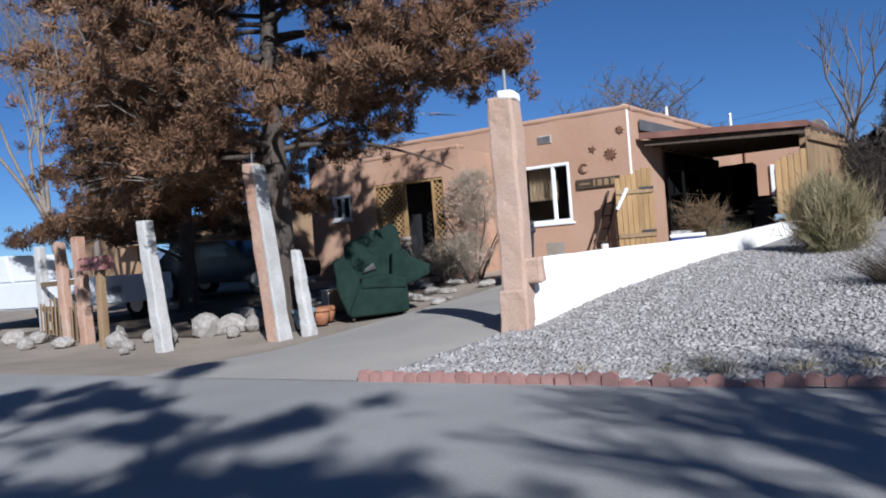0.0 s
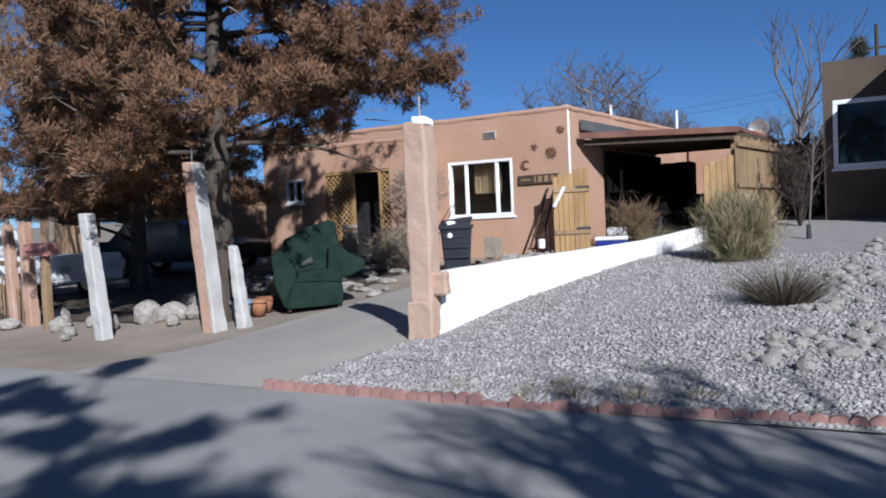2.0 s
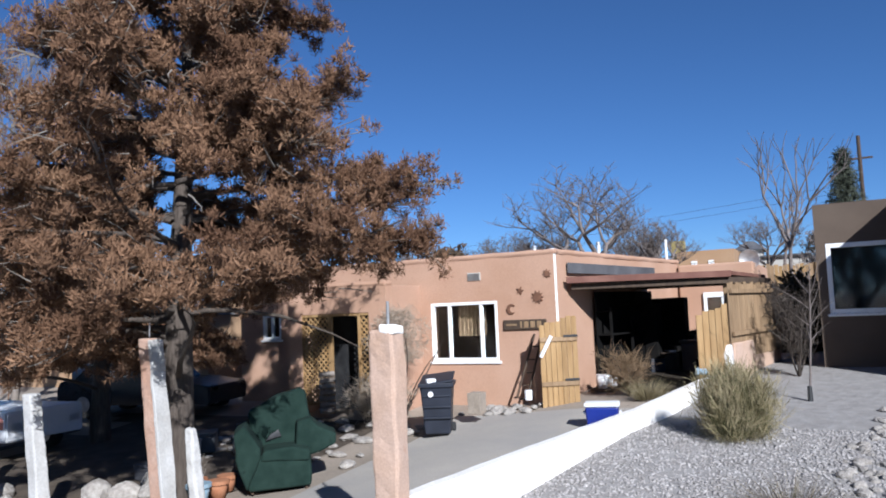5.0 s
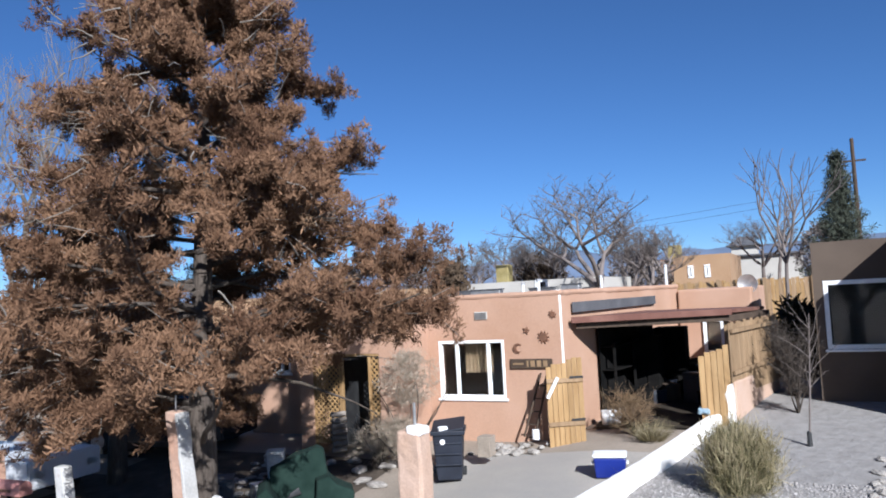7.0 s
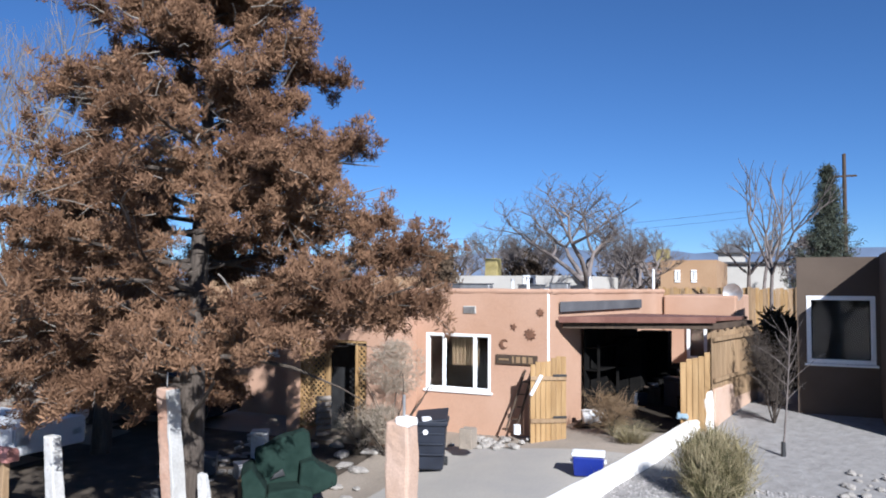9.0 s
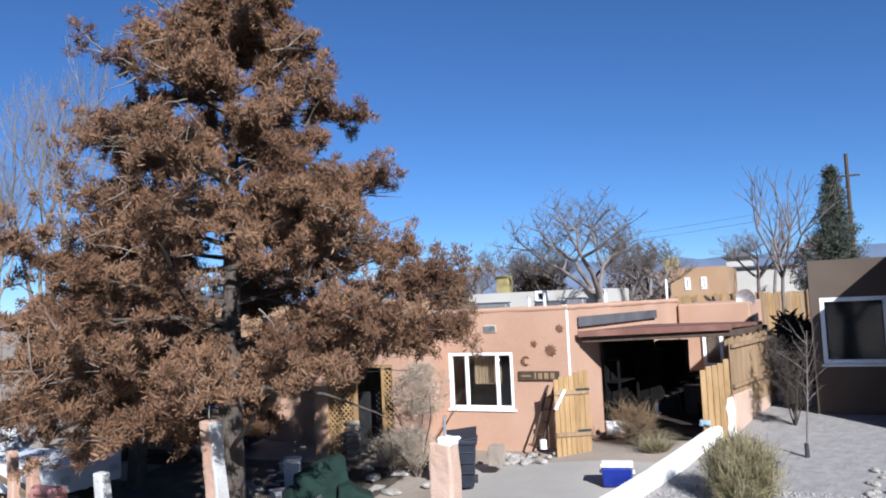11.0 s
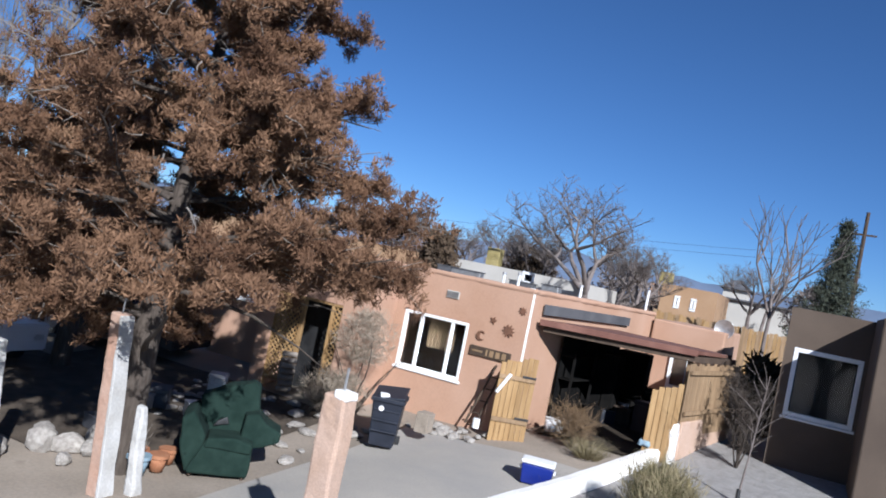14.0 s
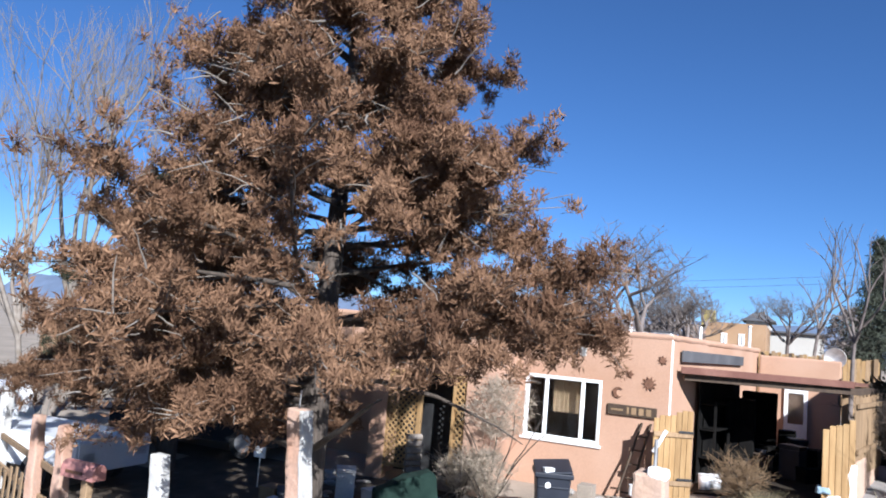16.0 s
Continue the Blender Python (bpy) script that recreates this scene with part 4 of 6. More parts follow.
def flat_house(name, x0, x1, y0, y1, top, material, label, windows=(), roof=None, cornice=0.0):
    """A far flat-roofed house: walls, roof, parapet and real openings with panes."""
    z = ground_z(x0, y0) - 0.3
    h = thing(name, (x0 + x1) / 2, (y0 + y1) / 2, z, label, "house")
    us = sorted({0.0, x1 - x0} | {w[0] - x0 for w in windows} | {w[1] - x0 for w in windows})
    zs = sorted({z, top} | {w[2] for w in windows} | {w[3] for w in windows})
    holes = {(us.index(w[0] - x0), zs.index(w[2])) for w in windows}
    bm = panel((x0, y0), (x1, y0), zs, us, holes, 0.3)
    part("front_wall", bm, material, h)
    for nm, q in (("side_wall", (x0, x0 + 0.3, y0 + 0.303, y1)), ("side_wall", (x1 - 0.3, x1, y0 + 0.303, y1)), ("rear_wall", (x0 + 0.303, x1 - 0.303, y1 - 0.3, y1))):
        bm = bmesh.new()
        box(bm, *q, z, top)
        part(nm, bm, material, h)
    bm = bmesh.new()
    if cornice:
        box(bm, x0 - cornice, x1 + cornice, y0 - cornice, y1 + cornice, top + 0.004, top + 0.16, 0.02)
    else:
        box(bm, x0 + 0.305, x1 - 0.305, y0 + 0.305, y1 - 0.305, top - 0.5, top - 0.4)
    part("roof", bm, roof or M_GRAVELROOF, h)
    for a, b, c, d in windows:
        w = new("window")
        w.parent = h
        w.matrix_parent_inverse = h.matrix_basis.inverted()
        for q in ((a, b, c, c + 0.1), (a, b, d - 0.1, d), (a, a + 0.1, c + 0.1, d - 0.1), (b - 0.1, b, c + 0.1, d - 0.1)):
            bm = bmesh.new()
            box(bm, q[0] - 0.02, q[1] + 0.02, y0 - 0.05, y0 + 0.1, q[2] - 0.02, q[3] + 0.02)
            part("frame", bm, M_WHITE, w).matrix_parent_inverse = Matrix.Identity(4)
        bm = bmesh.new()
        box(bm, a, b, y0 + 0.15, y0 + 0.16, c, d)
        part("pane", bm, M_GLASS, w).matrix_parent_inverse = Matrix.Identity(4)
    return h


flat_house("white_house", -6.9, 0.6, 73, 82, 6.2, M_CREAM, "two-storey cream house with a dark flat cornice", ((-6.0, -4.9, 4.9, 6.0),), M_TAR, 0.35)
cup = flat_house("hilltop_house", -6.8, -4.2, 92, 97, 8.0, M_CREAM, "small cream house with a dark hipped roof", (), M_TAR, 0.5)
bm = bmesh.new()
made = bmesh.ops.create_cone(bm, cap_ends=True, segments=4, radius1=2.4, radius2=0.6, depth=1.0)
bmesh.ops.transform(bm, matrix=Matrix.Translation((-5.5, 94.5, 8.7)) @ Matrix.Rotation(radians(45), 4, "Z"), verts=made["verts"])
part("hip_roof", bm, M_TAR, cup)
flat_house("tan_house", -6.6, -3.2, 50, 58, 5.75, M_TAN, "tan adobe house with a flat roof", ((-5.7, -5.4, 4.35, 5.1), (-4.7, -4.4, 4.35, 5.1)))
flat_house("low_house", -16.5, -8.9, 40, 48, 4.6, M_CREAM, "pale low house with a flat gravel roof", ((-12.4, -11.7, 4.0, 4.6),))
flat_house("low_house", -9.5, -5.0, 62, 70, 6.0, M_STUCCO, "low pink house with a flat roof", ())
flat_house("low_house", -40, -22, 44, 54, 4.6, M_TAN, "pale low house with a flat gravel roof", ())
flat_house("low_house", 8, 20, 48, 58, 6.0, M_CREAM, "pale low house with a flat gravel roof", ())
for x, y, z, w, m, label in ((-14.6, 41, 4.86, 0.75, M_YELLOW, "yellow rooftop evaporative cooler"), (-6.6, 51.0, 5.76, 0.8, M_YELLOW, "yellow rooftop evaporative cooler")):
    c = thing("rooftop_cooler", x, y, z, label, "cooler")
    bm = bmesh.new()
    box(bm, x - w / 2, x + w / 2, y - w / 2, y + w / 2, z - 0.5, z + 0.75, 0.04)
    part("casing", bm, m, c)
    for k in range(4):
        bm = bmesh.new()
        box(bm, x - w / 2 + 0.08, x + w / 2 - 0.08, y - w / 2 - 0.02, y - w / 2 - 0.003, z + 0.1 + 0.14 * k, z + 0.16 + 0.14 * k)
        part("louvre", bm, m, c)

far_fence = thing("far_fence", -1.5, 35, ground_z(0, 35), "weathered wooden board fence behind the house", "fence")
for i in range(36):
    x = -4.3 + 0.16 * i
    bm = bmesh.new()
    box(bm, x, x + 0.15, 35 + 0.01 * (i % 2), 35.025 + 0.01 * (i % 2), ground_z(x, 35) - 0.05, 3.98 + 0.04 * math.sin(i * 2.1))
    part("board", bm, M_WOOD if i % 3 else M_OLDWOOD, far_fence)
for i in range(4):
    bm = bmesh.new()
    box(bm, -4.3 + 1.85 * i, -4.15 + 1.85 * i, 34.9, 34.98, 1.4, 4.05)
    part("post", bm, M_OLDWOOD, far_fence)

pole = thing("utility_pole", 4.35, 58, ground_z(4.35, 58), "dark wooden utility pole beside the conifer", "pole")
bm = bmesh.new()
cylinder(bm, (4.35, 58, 2.3), (4.35, 58, 13.2), 0.17, 0.12, 10)
part("shaft", bm, M_DARKWOOD, pole)
bm = bmesh.new()
box(bm, 3.6, 5.1, 57.9, 58.02, 11.6, 11.72)
part("crossarm", bm, M_DARKWOOD, pole)
for dz in (0.0, 0.5):
    wire = []
    for i in range(15):
        u = i / 14
        wire.append((Vector((4.3 - 62 * u, 58 - 3 * u, 9.6 + dz - 3.2 * u - 2.0 * (1 - (2 * u - 1) ** 2) * 0.4)), 0.012))
    tagged(soup("power_line", *tubes([wire], 4), M_BLACK), "thin black overhead power line", "cable")


# ---- roof clutter ----
def pipe_vent(x, y, z, h, label="white roof vent pipe"):
    p = thing("vent_pipe", x, y, z, label, "pipe", "roof vent pipes")
    bm = bmesh.new()
    cylinder(bm, (x, y, z - 0.35), (x, y, z + h), 0.04, sides=10)
    part("pipe", bm, M_WHITE, p)
    bm = bmesh.new()
    cylinder(bm, (x, y, z + h), (x, y, z + h + 0.06), 0.06, 0.05, 10)
    part("cap", bm, M_STEEL, p)


for x, y, h in ((-2.75, 24.4, 0.55), (-5.2, 19.5, 0.3), (-6.0, 20.5, 0.25), (-3.6, 19.8, 0.3)):
    pipe_vent(x, y, 3.95 if x > -3 else 3.9, h)
for i, (x, y, w, d, h) in enumerate(((-6.9, 20, 0.9, 0.3, 0.42), (-5.6, 21, 0.7, 0.4, 0.4), (-4.6, 20.5, 0.5, 0.3, 0.45), (-8.0, 21.5, 1.0, 0.4, 0.42))):
    t = thing("roof_duct", x, y, ROOF, "dark roof duct box on the flat roof", "duct", "roof ducts")
    bm = bmesh.new()
    box(bm, x - w / 2, x + w / 2, y - d / 2, y + d / 2, ROOF, ROOF + h, 0.03)
    part("casing", bm, M_TAR if i % 2 else M_STEEL, t)
    bm = bmesh.new()
    box(bm, x - w / 2 - 0.02, x + w / 2 + 0.02, y - d / 2 - 0.02, y + d / 2 + 0.02, ROOF + h, ROOF + h + 0.03, 0.005)
    part("lid", bm, M_TAR, t)
dish = thing("satellite_dish", -0.5, 25.6, 3.75, "small grey satellite dish on the rear roof", "dish")
bm = bmesh.new()
made = bmesh.ops.create_uvsphere(bm, u_segments=20, v_segments=10, radius=0.5)
for v in made["verts"]:
    v.co = Vector((v.co.x * 0.6, v.co.y * 0.03 - 0.35 * (v.co.x ** 2 + v.co.z ** 2), v.co.z * 0.6)) + Vector((-0.5, 25.4, 3.84))
part("reflector", bm, M_STEEL, dish, flat=False)
bm = bmesh.new()
cylinder(bm, (-0.5, 25.5, 3.6), (-0.5, 25.45, 3.84), 0.025)
part("mast", bm, M_STEEL, dish)


# ---- on the front wall ----
def ornament(name, x, z, label, build):
    o = thing(name, x, FRONT - 0.02, z, label, "wall ornament")
    bm = bmesh.new()
    build(bm)
    part("body", bm, M_RUST, o)


def crescent(bm):
    pts = []
    for i in range(13):
        a = radians(50 + 260 * i / 12)
        pts.append((0.11 * math.cos(a), 0.11 * math.sin(a)))
    for i in range(13):
        a = radians(310 - 260 * i / 12)
        pts.append((0.038 + 0.072 * math.cos(a), 0.08 * math.sin(a)))
    f = bm.faces.new([bm.verts.new((-4.83 + a, FRONT - 0.03, 2.66 + b)) for a, b in pts])
    r = bmesh.ops.extrude_face_region(bm, geom=[f])
    bmesh.ops.translate(bm, vec=(0, 0.028, 0), verts=[v for v in r["geom"] if isinstance(v, bmesh.types.BMVert)])


def star(cx, cz, r0, r1, n):
    def build(bm):
        f = bm.faces.new([bm.verts.new((cx + (r0 if i % 2 else r1) * math.cos(math.pi * i / n), FRONT - 0.03, cz + (r0 if i % 2 else r1) * math.sin(math.pi * i / n))) for i in range(2 * n)])
        r = bmesh.ops.extrude_face_region(bm, geom=[f])
        bmesh.ops.translate(bm, vec=(0, 0.028, 0), verts=[v for v in r["geom"] if isinstance(v, bmesh.types.BMVert)])
    return build


ornament("moon_ornament", -4.83, 2.66, "rusty crescent moon ornament on pink wall", crescent)
ornament("sun_ornament", -4.2, 2.9, "rusty sun ornament on pink wall", star(-4.2, 2.9, 0.08, 0.15, 10))
ornament("star_ornament", -4.6, 3.06, "small rusty star ornament on pink wall", star(-4.6, 3.06, 0.04, 0.09, 5))
ornament("sun_ornament", -3.96, 3.4, "small rusty sun ornament by the corner", star(-3.96, 3.4, 0.05, 0.1, 8))
sign = thing("name_board", -4.5, FRONT - 0.03, 2.3, "dark wooden board with pale raised marks", "sign")
bm = bmesh.new()
box(bm, -5.02, -4.02, FRONT - 0.05, FRONT - 0.01, 2.2, 2.42, 0.012)
part("board", bm, M_DARKWOOD, sign)
for x0, x1, z0, z1 in ((-4.62, -4.58, 2.24, 2.38), (-4.53, -4.43, 2.24, 2.38), (-4.38, -4.28, 2.24, 2.38), (-4.23, -4.13, 2.24, 2.38), (-4.95, -4.7, 2.29, 2.33)):
    bm = bmesh.new()
    box(bm, x0, x1, FRONT - 0.062, FRONT - 0.052, z0, z1, 0.003, seg=1)
    part("plain_bar", bm, M_OLDWOOD, sign)


# ---- wooden gates and fence by the carport ----
def plank_gate(name, p, q, z0, z1, label, boards, drop=0.0, braces=True):
    g = thing(name, (p[0] + q[0]) / 2, (p[1] + q[1]) / 2, z0, label, "gate")
    P, Q = Vector((*p, 0)), Vector((*q, 0))
    d = (Q - P).normalized()
    nr = Vector((d.y, -d.x, 0))
    for i in range(boards):
        a, b = P.lerp(Q, (i + 0.03) / boards), P.lerp(Q, (i + 0.97) / boards)
        bm = bmesh.new()
        u = (i + 0.5) / boards
        box_between(bm, a, b, 0.022, z0 + 0.02 * math.sin(i * 3.1) + 0.04, z1 - drop * (1 - u) + 0.025 * math.sin(i * 1.7), 0.004)
        part("plank", bm, M_WOOD, g)
    if braces:
        for h in (0.25, 0.72):
            z = z0 + (z1 - z0) * h
            bm = bmesh.new()
            box_between(bm, P + nr * 0.03, Q + nr * 0.03, 0.03, z, z + 0.09, 0.004)
            part("rail", bm, M_OLDWOOD, g)
        a, b = P + nr * 0.055 + Vector((0, 0, z0 + (z1 - z0) * 0.56)), P.lerp(Q, 0.3) + nr * 0.055 + Vector((0, 0, z0 + (z1 - z0) * 0.78))
        bm = bmesh.new()
        cylinder(bm, a, b, 0.04, sides=6)
        part("brace", bm, M_WHITE, g, "white painted brace")
        for h in (0.3, 0.76):
            z = z0 + (z1 - z0) * h
            bm = bmesh.new()
            box_between(bm, Q - d * 0.3 + nr * 0.05, Q + nr * 0.05, 0.012, z, z + 0.05, 0.003)
            part("hinge", bm, M_BLACK, g)
    return g


plank_gate("plank_gate", (-3.96, 16.0), (-3.28, 16.42), 0.55, 2.5, "open golden wooden plank gate beside the house corner", 7, 0.22)
plank_gate("plank_gate", (-1.0, 17.25), (-0.42, 17.62), 0.72, 2.6, "golden wooden plank gate leaf by the white wall", 5, 0.25, False)
side_fence = thing("side_fence", 0, 19.8, 1.0, "tall weathered plank fence closing the carport side", "fence")
for i in range(21):
    a = Vector((-0.42 + 0.0375 * i, 17.95 + 0.179 * i, 0))
    b = Vector((-0.42 + 0.0375 * (i + 0.95), 17.95 + 0.179 * (i + 0.95), 0))
    bm = bmesh.new()
    box_between(bm, a, b, 0.024, 1.4, 3.02 + 0.03 * math.sin(i * 2.3), 0.003)
    part("plank", bm, M_OLDWOOD, side_fence)
for z in (1.9, 2.8):
    bm = bmesh.new()
    box_between(bm, (-0.36, 17.95), (0.43, 21.7), 0.04, z, z + 0.09)
    part("rail", bm, M_OLDWOOD, side_fence)


# ---- plants near by ----
def tuft_bush(name, x, y, z, w, h, label, mats, seed, blades=900, thick=0.006, lean=0.7, category="bush"):
    """A clump of fine stems, each a thin bent blade."""
    rng = random.Random(seed)
    t = thing(name, x, y, z, label, category)
    for j, (m, share) in enumerate(mats):
        vs, fs = [], []
        for i in range(int(blades * share)):
            a, s = rng.uniform(0, 6.283), rng.random() ** 0.6
            ln = h * rng.uniform(0.55, 1.08)
            p = Vector((x + 0.25 * w * s * math.cos(a), y + 0.25 * w * s * math.sin(a), z - 0.02))
            d = Vector((math.cos(a) * s * lean + rng.uniform(-0.15, 0.15), math.sin(a) * s * lean + rng.uniform(-0.15, 0.15), 1)).normalized()
            side = Vector((rng.uniform(-1, 1), rng.uniform(-1, 1), 0)).normalized()
            k = len(vs)
            for n in range(4):
                wd = thick * (1 - n / 3.2)
                vs += [tuple(p - side * wd), tuple(p + side * wd)]
                d = (d + Vector((math.cos(a) * 0.13, math.sin(a) * 0.13, -0.06 * n)) + side * rng.uniform(-0.1, 0.1)).normalized()
                p = p + d * ln / 3
            for n in range(3):
                fs.append((k + 2 * n, k + 2 * n + 1, k + 2 * n + 3, k + 2 * n + 2))
        stuff(soup("stem_growth" if j == 0 else "dry_growth", vs, fs, m, t))
    return t


juniper("street_juniper", 5.0, -4.6, 0, 8.8, 0.8, 20, "dark green juniper across the pavement", M_GREENLEAF, 14)
juniper("street_juniper", 2.9, -4.9, 0, 8.2, 0.8, 26, "dark green juniper across the pavement", M_GREENLEAF, 15)
rng = random.Random(61)
bx0, by0, bz0 = 0.07, 13.3, yard_z(0.07, 13.3)
broom = thing("broom_shrub", bx0, by0, bz0, "olive green and straw broom shrub on gravel", "bush")
green, straw, sticks = [], [], []
for i in range(480):
    a, u, q = rng.uniform(0, 6.283), rng.random() ** 0.5, rng.random()
    rad = 0.55 * math.sin(math.pi * (0.22 + 0.62 * q)) * (0.85 + 0.3 * noise.noise(Vector((a, q * 3, 2))))
    c = Vector((bx0 + rad * u * math.cos(a), by0 + rad * u * math.sin(a), bz0 + 0.05 + 0.85 * q * (0.9 + 0.25 * noise.noise(Vector((math.cos(a) * 2, math.sin(a) * 2, 5))))))
    (straw if rng.random() < 0.22 + 0.5 * q * u else green).append(c)
    if i % 9 == 0:
        sticks.append([(Vector((bx0 + 0.1 * math.cos(a), by0 + 0.1 * math.sin(a), bz0)), 0.008), (c, 0.003)])
for nm, cs, m in (("green_growth", green, M_SHRUBGREEN), ("straw_growth", straw, M_STRAW)):
    v, f = sprays(rng, cs, 0.34 if nm == "straw_growth" else 0.22, 50, 0.011, 1.6)
    stuff(soup(nm, v, f, m, broom))
stuff(soup("stem_growth", *tubes(sticks, 4), M_BARK, broom))
tuft_bush("dry_shrub", 0.9, 9.7, yard_z(0.9, 9.7), 1.0, 0.7, "dry grey grass clump on gravel", ((M_BARK, 0.75), (M_STRAW, 0.2)), 5, 1300, 0.0035, 1.2)
tuft_bush("dry_grass", -1.9, 16.4, ground_z(0, 16.4), 1.0, 0.6, "low dry brown grass before the carport", ((M_STRAW, 1.0),), 7, 400, 0.006, 1.0)
tuft_bush("dry_grass", -2.0, 14.0, ground_z(0, 14.0), 0.5, 0.5, "small dry weed beside the blue cooler", ((M_BARE, 1.0),), 8, 60, 0.006, 1.1)
for i, (x, y, s) in enumerate(((-0.7, 5.75, 0.16), (-0.35, 5.8, 0.2), (0.1, 5.85, 0.18), (-0.5, 6.05, 0.14), (0.5, 6.0, 0.15), (-1.3, 5.8, 0.13))):
    tuft_bush("dry_weed", x, y, yard_z(x, y), 0.35, s, "tuft of dry weeds at the gravel edge", ((M_STRAW, 1.0),), 40 + i, 90, 0.005, 1.3, "weed")


def twig_shrub(name, x, y, h, w, label, seed, material, z=None, stems=9, fine=9):
    rng = random.Random(seed)
    z = ground_z(x, y) if z is None else z
    t = thing(name, x, y, z, label, "shrub")
    paths, twigs = [], []
    for i in range(stems):
        a = rng.uniform(0, 6.283)
        s = limb(rng, (x, y, z - 0.03), (math.cos(a) * w * 0.35, math.sin(a) * w * 0.35, 1), h * rng.uniform(0.7, 1), 0.02, 6, 0.02, 0.22, 0.35)
        paths.append(s)
        for j in range(2, 7):
            for _ in range(fine):
                d = Vector((rng.uniform(-1, 1), rng.uniform(-1, 1), rng.uniform(-0.3, 1)))
                tw = limb(rng, s[j][0], d, w * rng.uniform(0.15, 0.4), 0.006, 4, 0, 0.35, 0.4)
                twigs.append(tw)
                twigs.append(limb(rng, tw[2][0], d + Vector((rng.uniform(-1, 1), rng.uniform(-1, 1), 0.3)), w * rng.uniform(0.1, 0.25), 0.004, 3, 0, 0.35, 0.4))
    for p in paths:
        soup("stem", *tubes([p], 5), M_BARK, t)
    stuff(soup("twig_growth", *tubes(twigs, 3), material, t))


def crowned_shrub(x, y, h, w, low, label, seed, count):
    """A bleached shrub: a few bent stems under a fuzzy crown of short dry twigs."""
    rng = random.Random(seed)
    z = ground_z(x, y)
    t = thing("bare_shrub", x, y, z, label, "shrub")
    for i in range(5):
        a = 1.257 * i + rng.uniform(-0.3, 0.3)
        soup("stem", *tubes([limb(rng, (x + 0.05 * math.cos(a), y + 0.05 * math.sin(a), z - 0.03), (math.cos(a) * w * 0.45, math.sin(a) * w * 0.4, h * 0.8), h * 0.85, 0.022, 7, 0.0, 0.14, 0.3)], 5), M_BARK, t, flat=False)
    twigs = []
    for i in range(count):
        a, u, q = rng.uniform(0, 6.283), rng.random() ** 0.5, rng.random()
        r = w * 0.5 * math.sin(math.pi * (0.12 + 0.8 * q)) * (0.8 + 0.5 * noise.noise(Vector((a * 1.2, q * 3, seed))))
        p = Vector((x + r * u * math.cos(a), y + r * u * math.sin(a), z + h * (low + (1 - low) * q)))
        twigs.append(limb(rng, p, (rng.uniform(-1, 1), rng.uniform(-1, 1), rng.uniform(-0.5, 1)), rng.uniform(0.1, 0.26), 0.006, 3, 0, 0.5, 0.5))
    stuff(soup("twig_growth", *tubes(twigs, 3), M_PALETWIG, t))


crowned_shrub(-6.8, 15.1, 2.3, 1.7, 0.52, "bleached leafless shrub in front of the pink wall", 3, 1500)
crowned_shrub(-6.75, 14.6, 1.0, 1.25, 0.2, "low bleached shrub beside the wheeled bin", 13, 1100)
twig_shrub("bare_shrub", -7.3, 14.6, 1.0, 1.2, "low grey leafless shrub beside the porch", 5, M_PALETWIG, stems=10, fine=12)
twig_shrub("bare_shrub", -2.35, 16.8, 0.9, 1.2, "low brown leafless bush before the carport", 9, M_OLDWOOD, stems=18, fine=6)
twig_shrub("bare_shrub", 0.8, 18.8, 2.1, 0.8, "dark leafless shrub between fence and brown house", 6, M_BARK, yard_z(0.7, 18.6), 10, 14)
twig_shrub("bare_shrub", 0.95, 20.8, 2.4, 1.1, "dark leafless shrub between fence and brown house", 7, M_BARK, yard_z(0.7, 20.6), 10, 14)
sap = thing("sapling", 1.03, 16.2, yard_z(1, 16.2), "thin bare sapling with a dark collar on gravel", "sapling")
rng = random.Random(77)
stem = limb(rng, (1.03, 16.2, yard_z(1, 16.2) - 0.03), (0.02, 0, 1), 2.5, 0.022, 9, 0, 0.04, 0.3)
soup("stem", *tubes([stem], 6), M_BARE, sap)
for k in range(4, 9):
    for _ in range(3):
        soup("branch", *tubes([limb(rng, stem[k][0], (rng.uniform(-1, 1), rng.uniform(-1, 1), 1.0), rng.uniform(0.4, 0.9), 0.008, 5, 0, 0.2, 0.3)], 5), M_BARE, sap)
bm = bmesh.new()
cylinder(bm, (1.03, 16.2, yard_z(1, 16.2)), (1.03, 16.2, yard_z(1, 16.2) + 0.28), 0.05, 0.04, 10)
part("collar", bm, M_BLACK, sap)


# ---- armchair ----
M_GREENCLOTH = mat("green_upholstery", (0.00882, 0.0195, 0.0151), (0.0164, 0.0315, 0.0245), 5.0, 0.97, 0.4, 120, c3=(0.00756, 0.0151, 0.0126), spec=0.15)
M_NAVY = mat("navy_plastic", (0.0101, 0.0126, 0.0202), (0.0176, 0.0208, 0.0315), 4.0, 0.5, 0.1, 60)
M_BLUE = mat("blue_plastic", (0.00756, 0.0158, 0.139), (0.0126, 0.0252, 0.189), 4.0, 0.4, 0.05, 60)
M_TERRA = mat("terracotta", (0.265, 0.108, 0.0504), (0.328, 0.151, 0.0756), 8.0, 0.9, 0.2, 50)
M_PALEBLUE = mat("pale_blue_glaze", (0.189, 0.265, 0.315), (0.252, 0.328, 0.378), 6.0, 0.5, 0.1, 40)
M_PINKMETAL = mat("pink_painted_metal", (0.315, 0.139, 0.12), (0.365, 0.176, 0.151), 6.0, 0.7, 0.2, 50)
M_CARDARK = mat("dark_car_paint", (0.012, 0.014, 0.018), (0.02, 0.022, 0.027), 2.0, 0.25, 0, 60, spec=0.5)
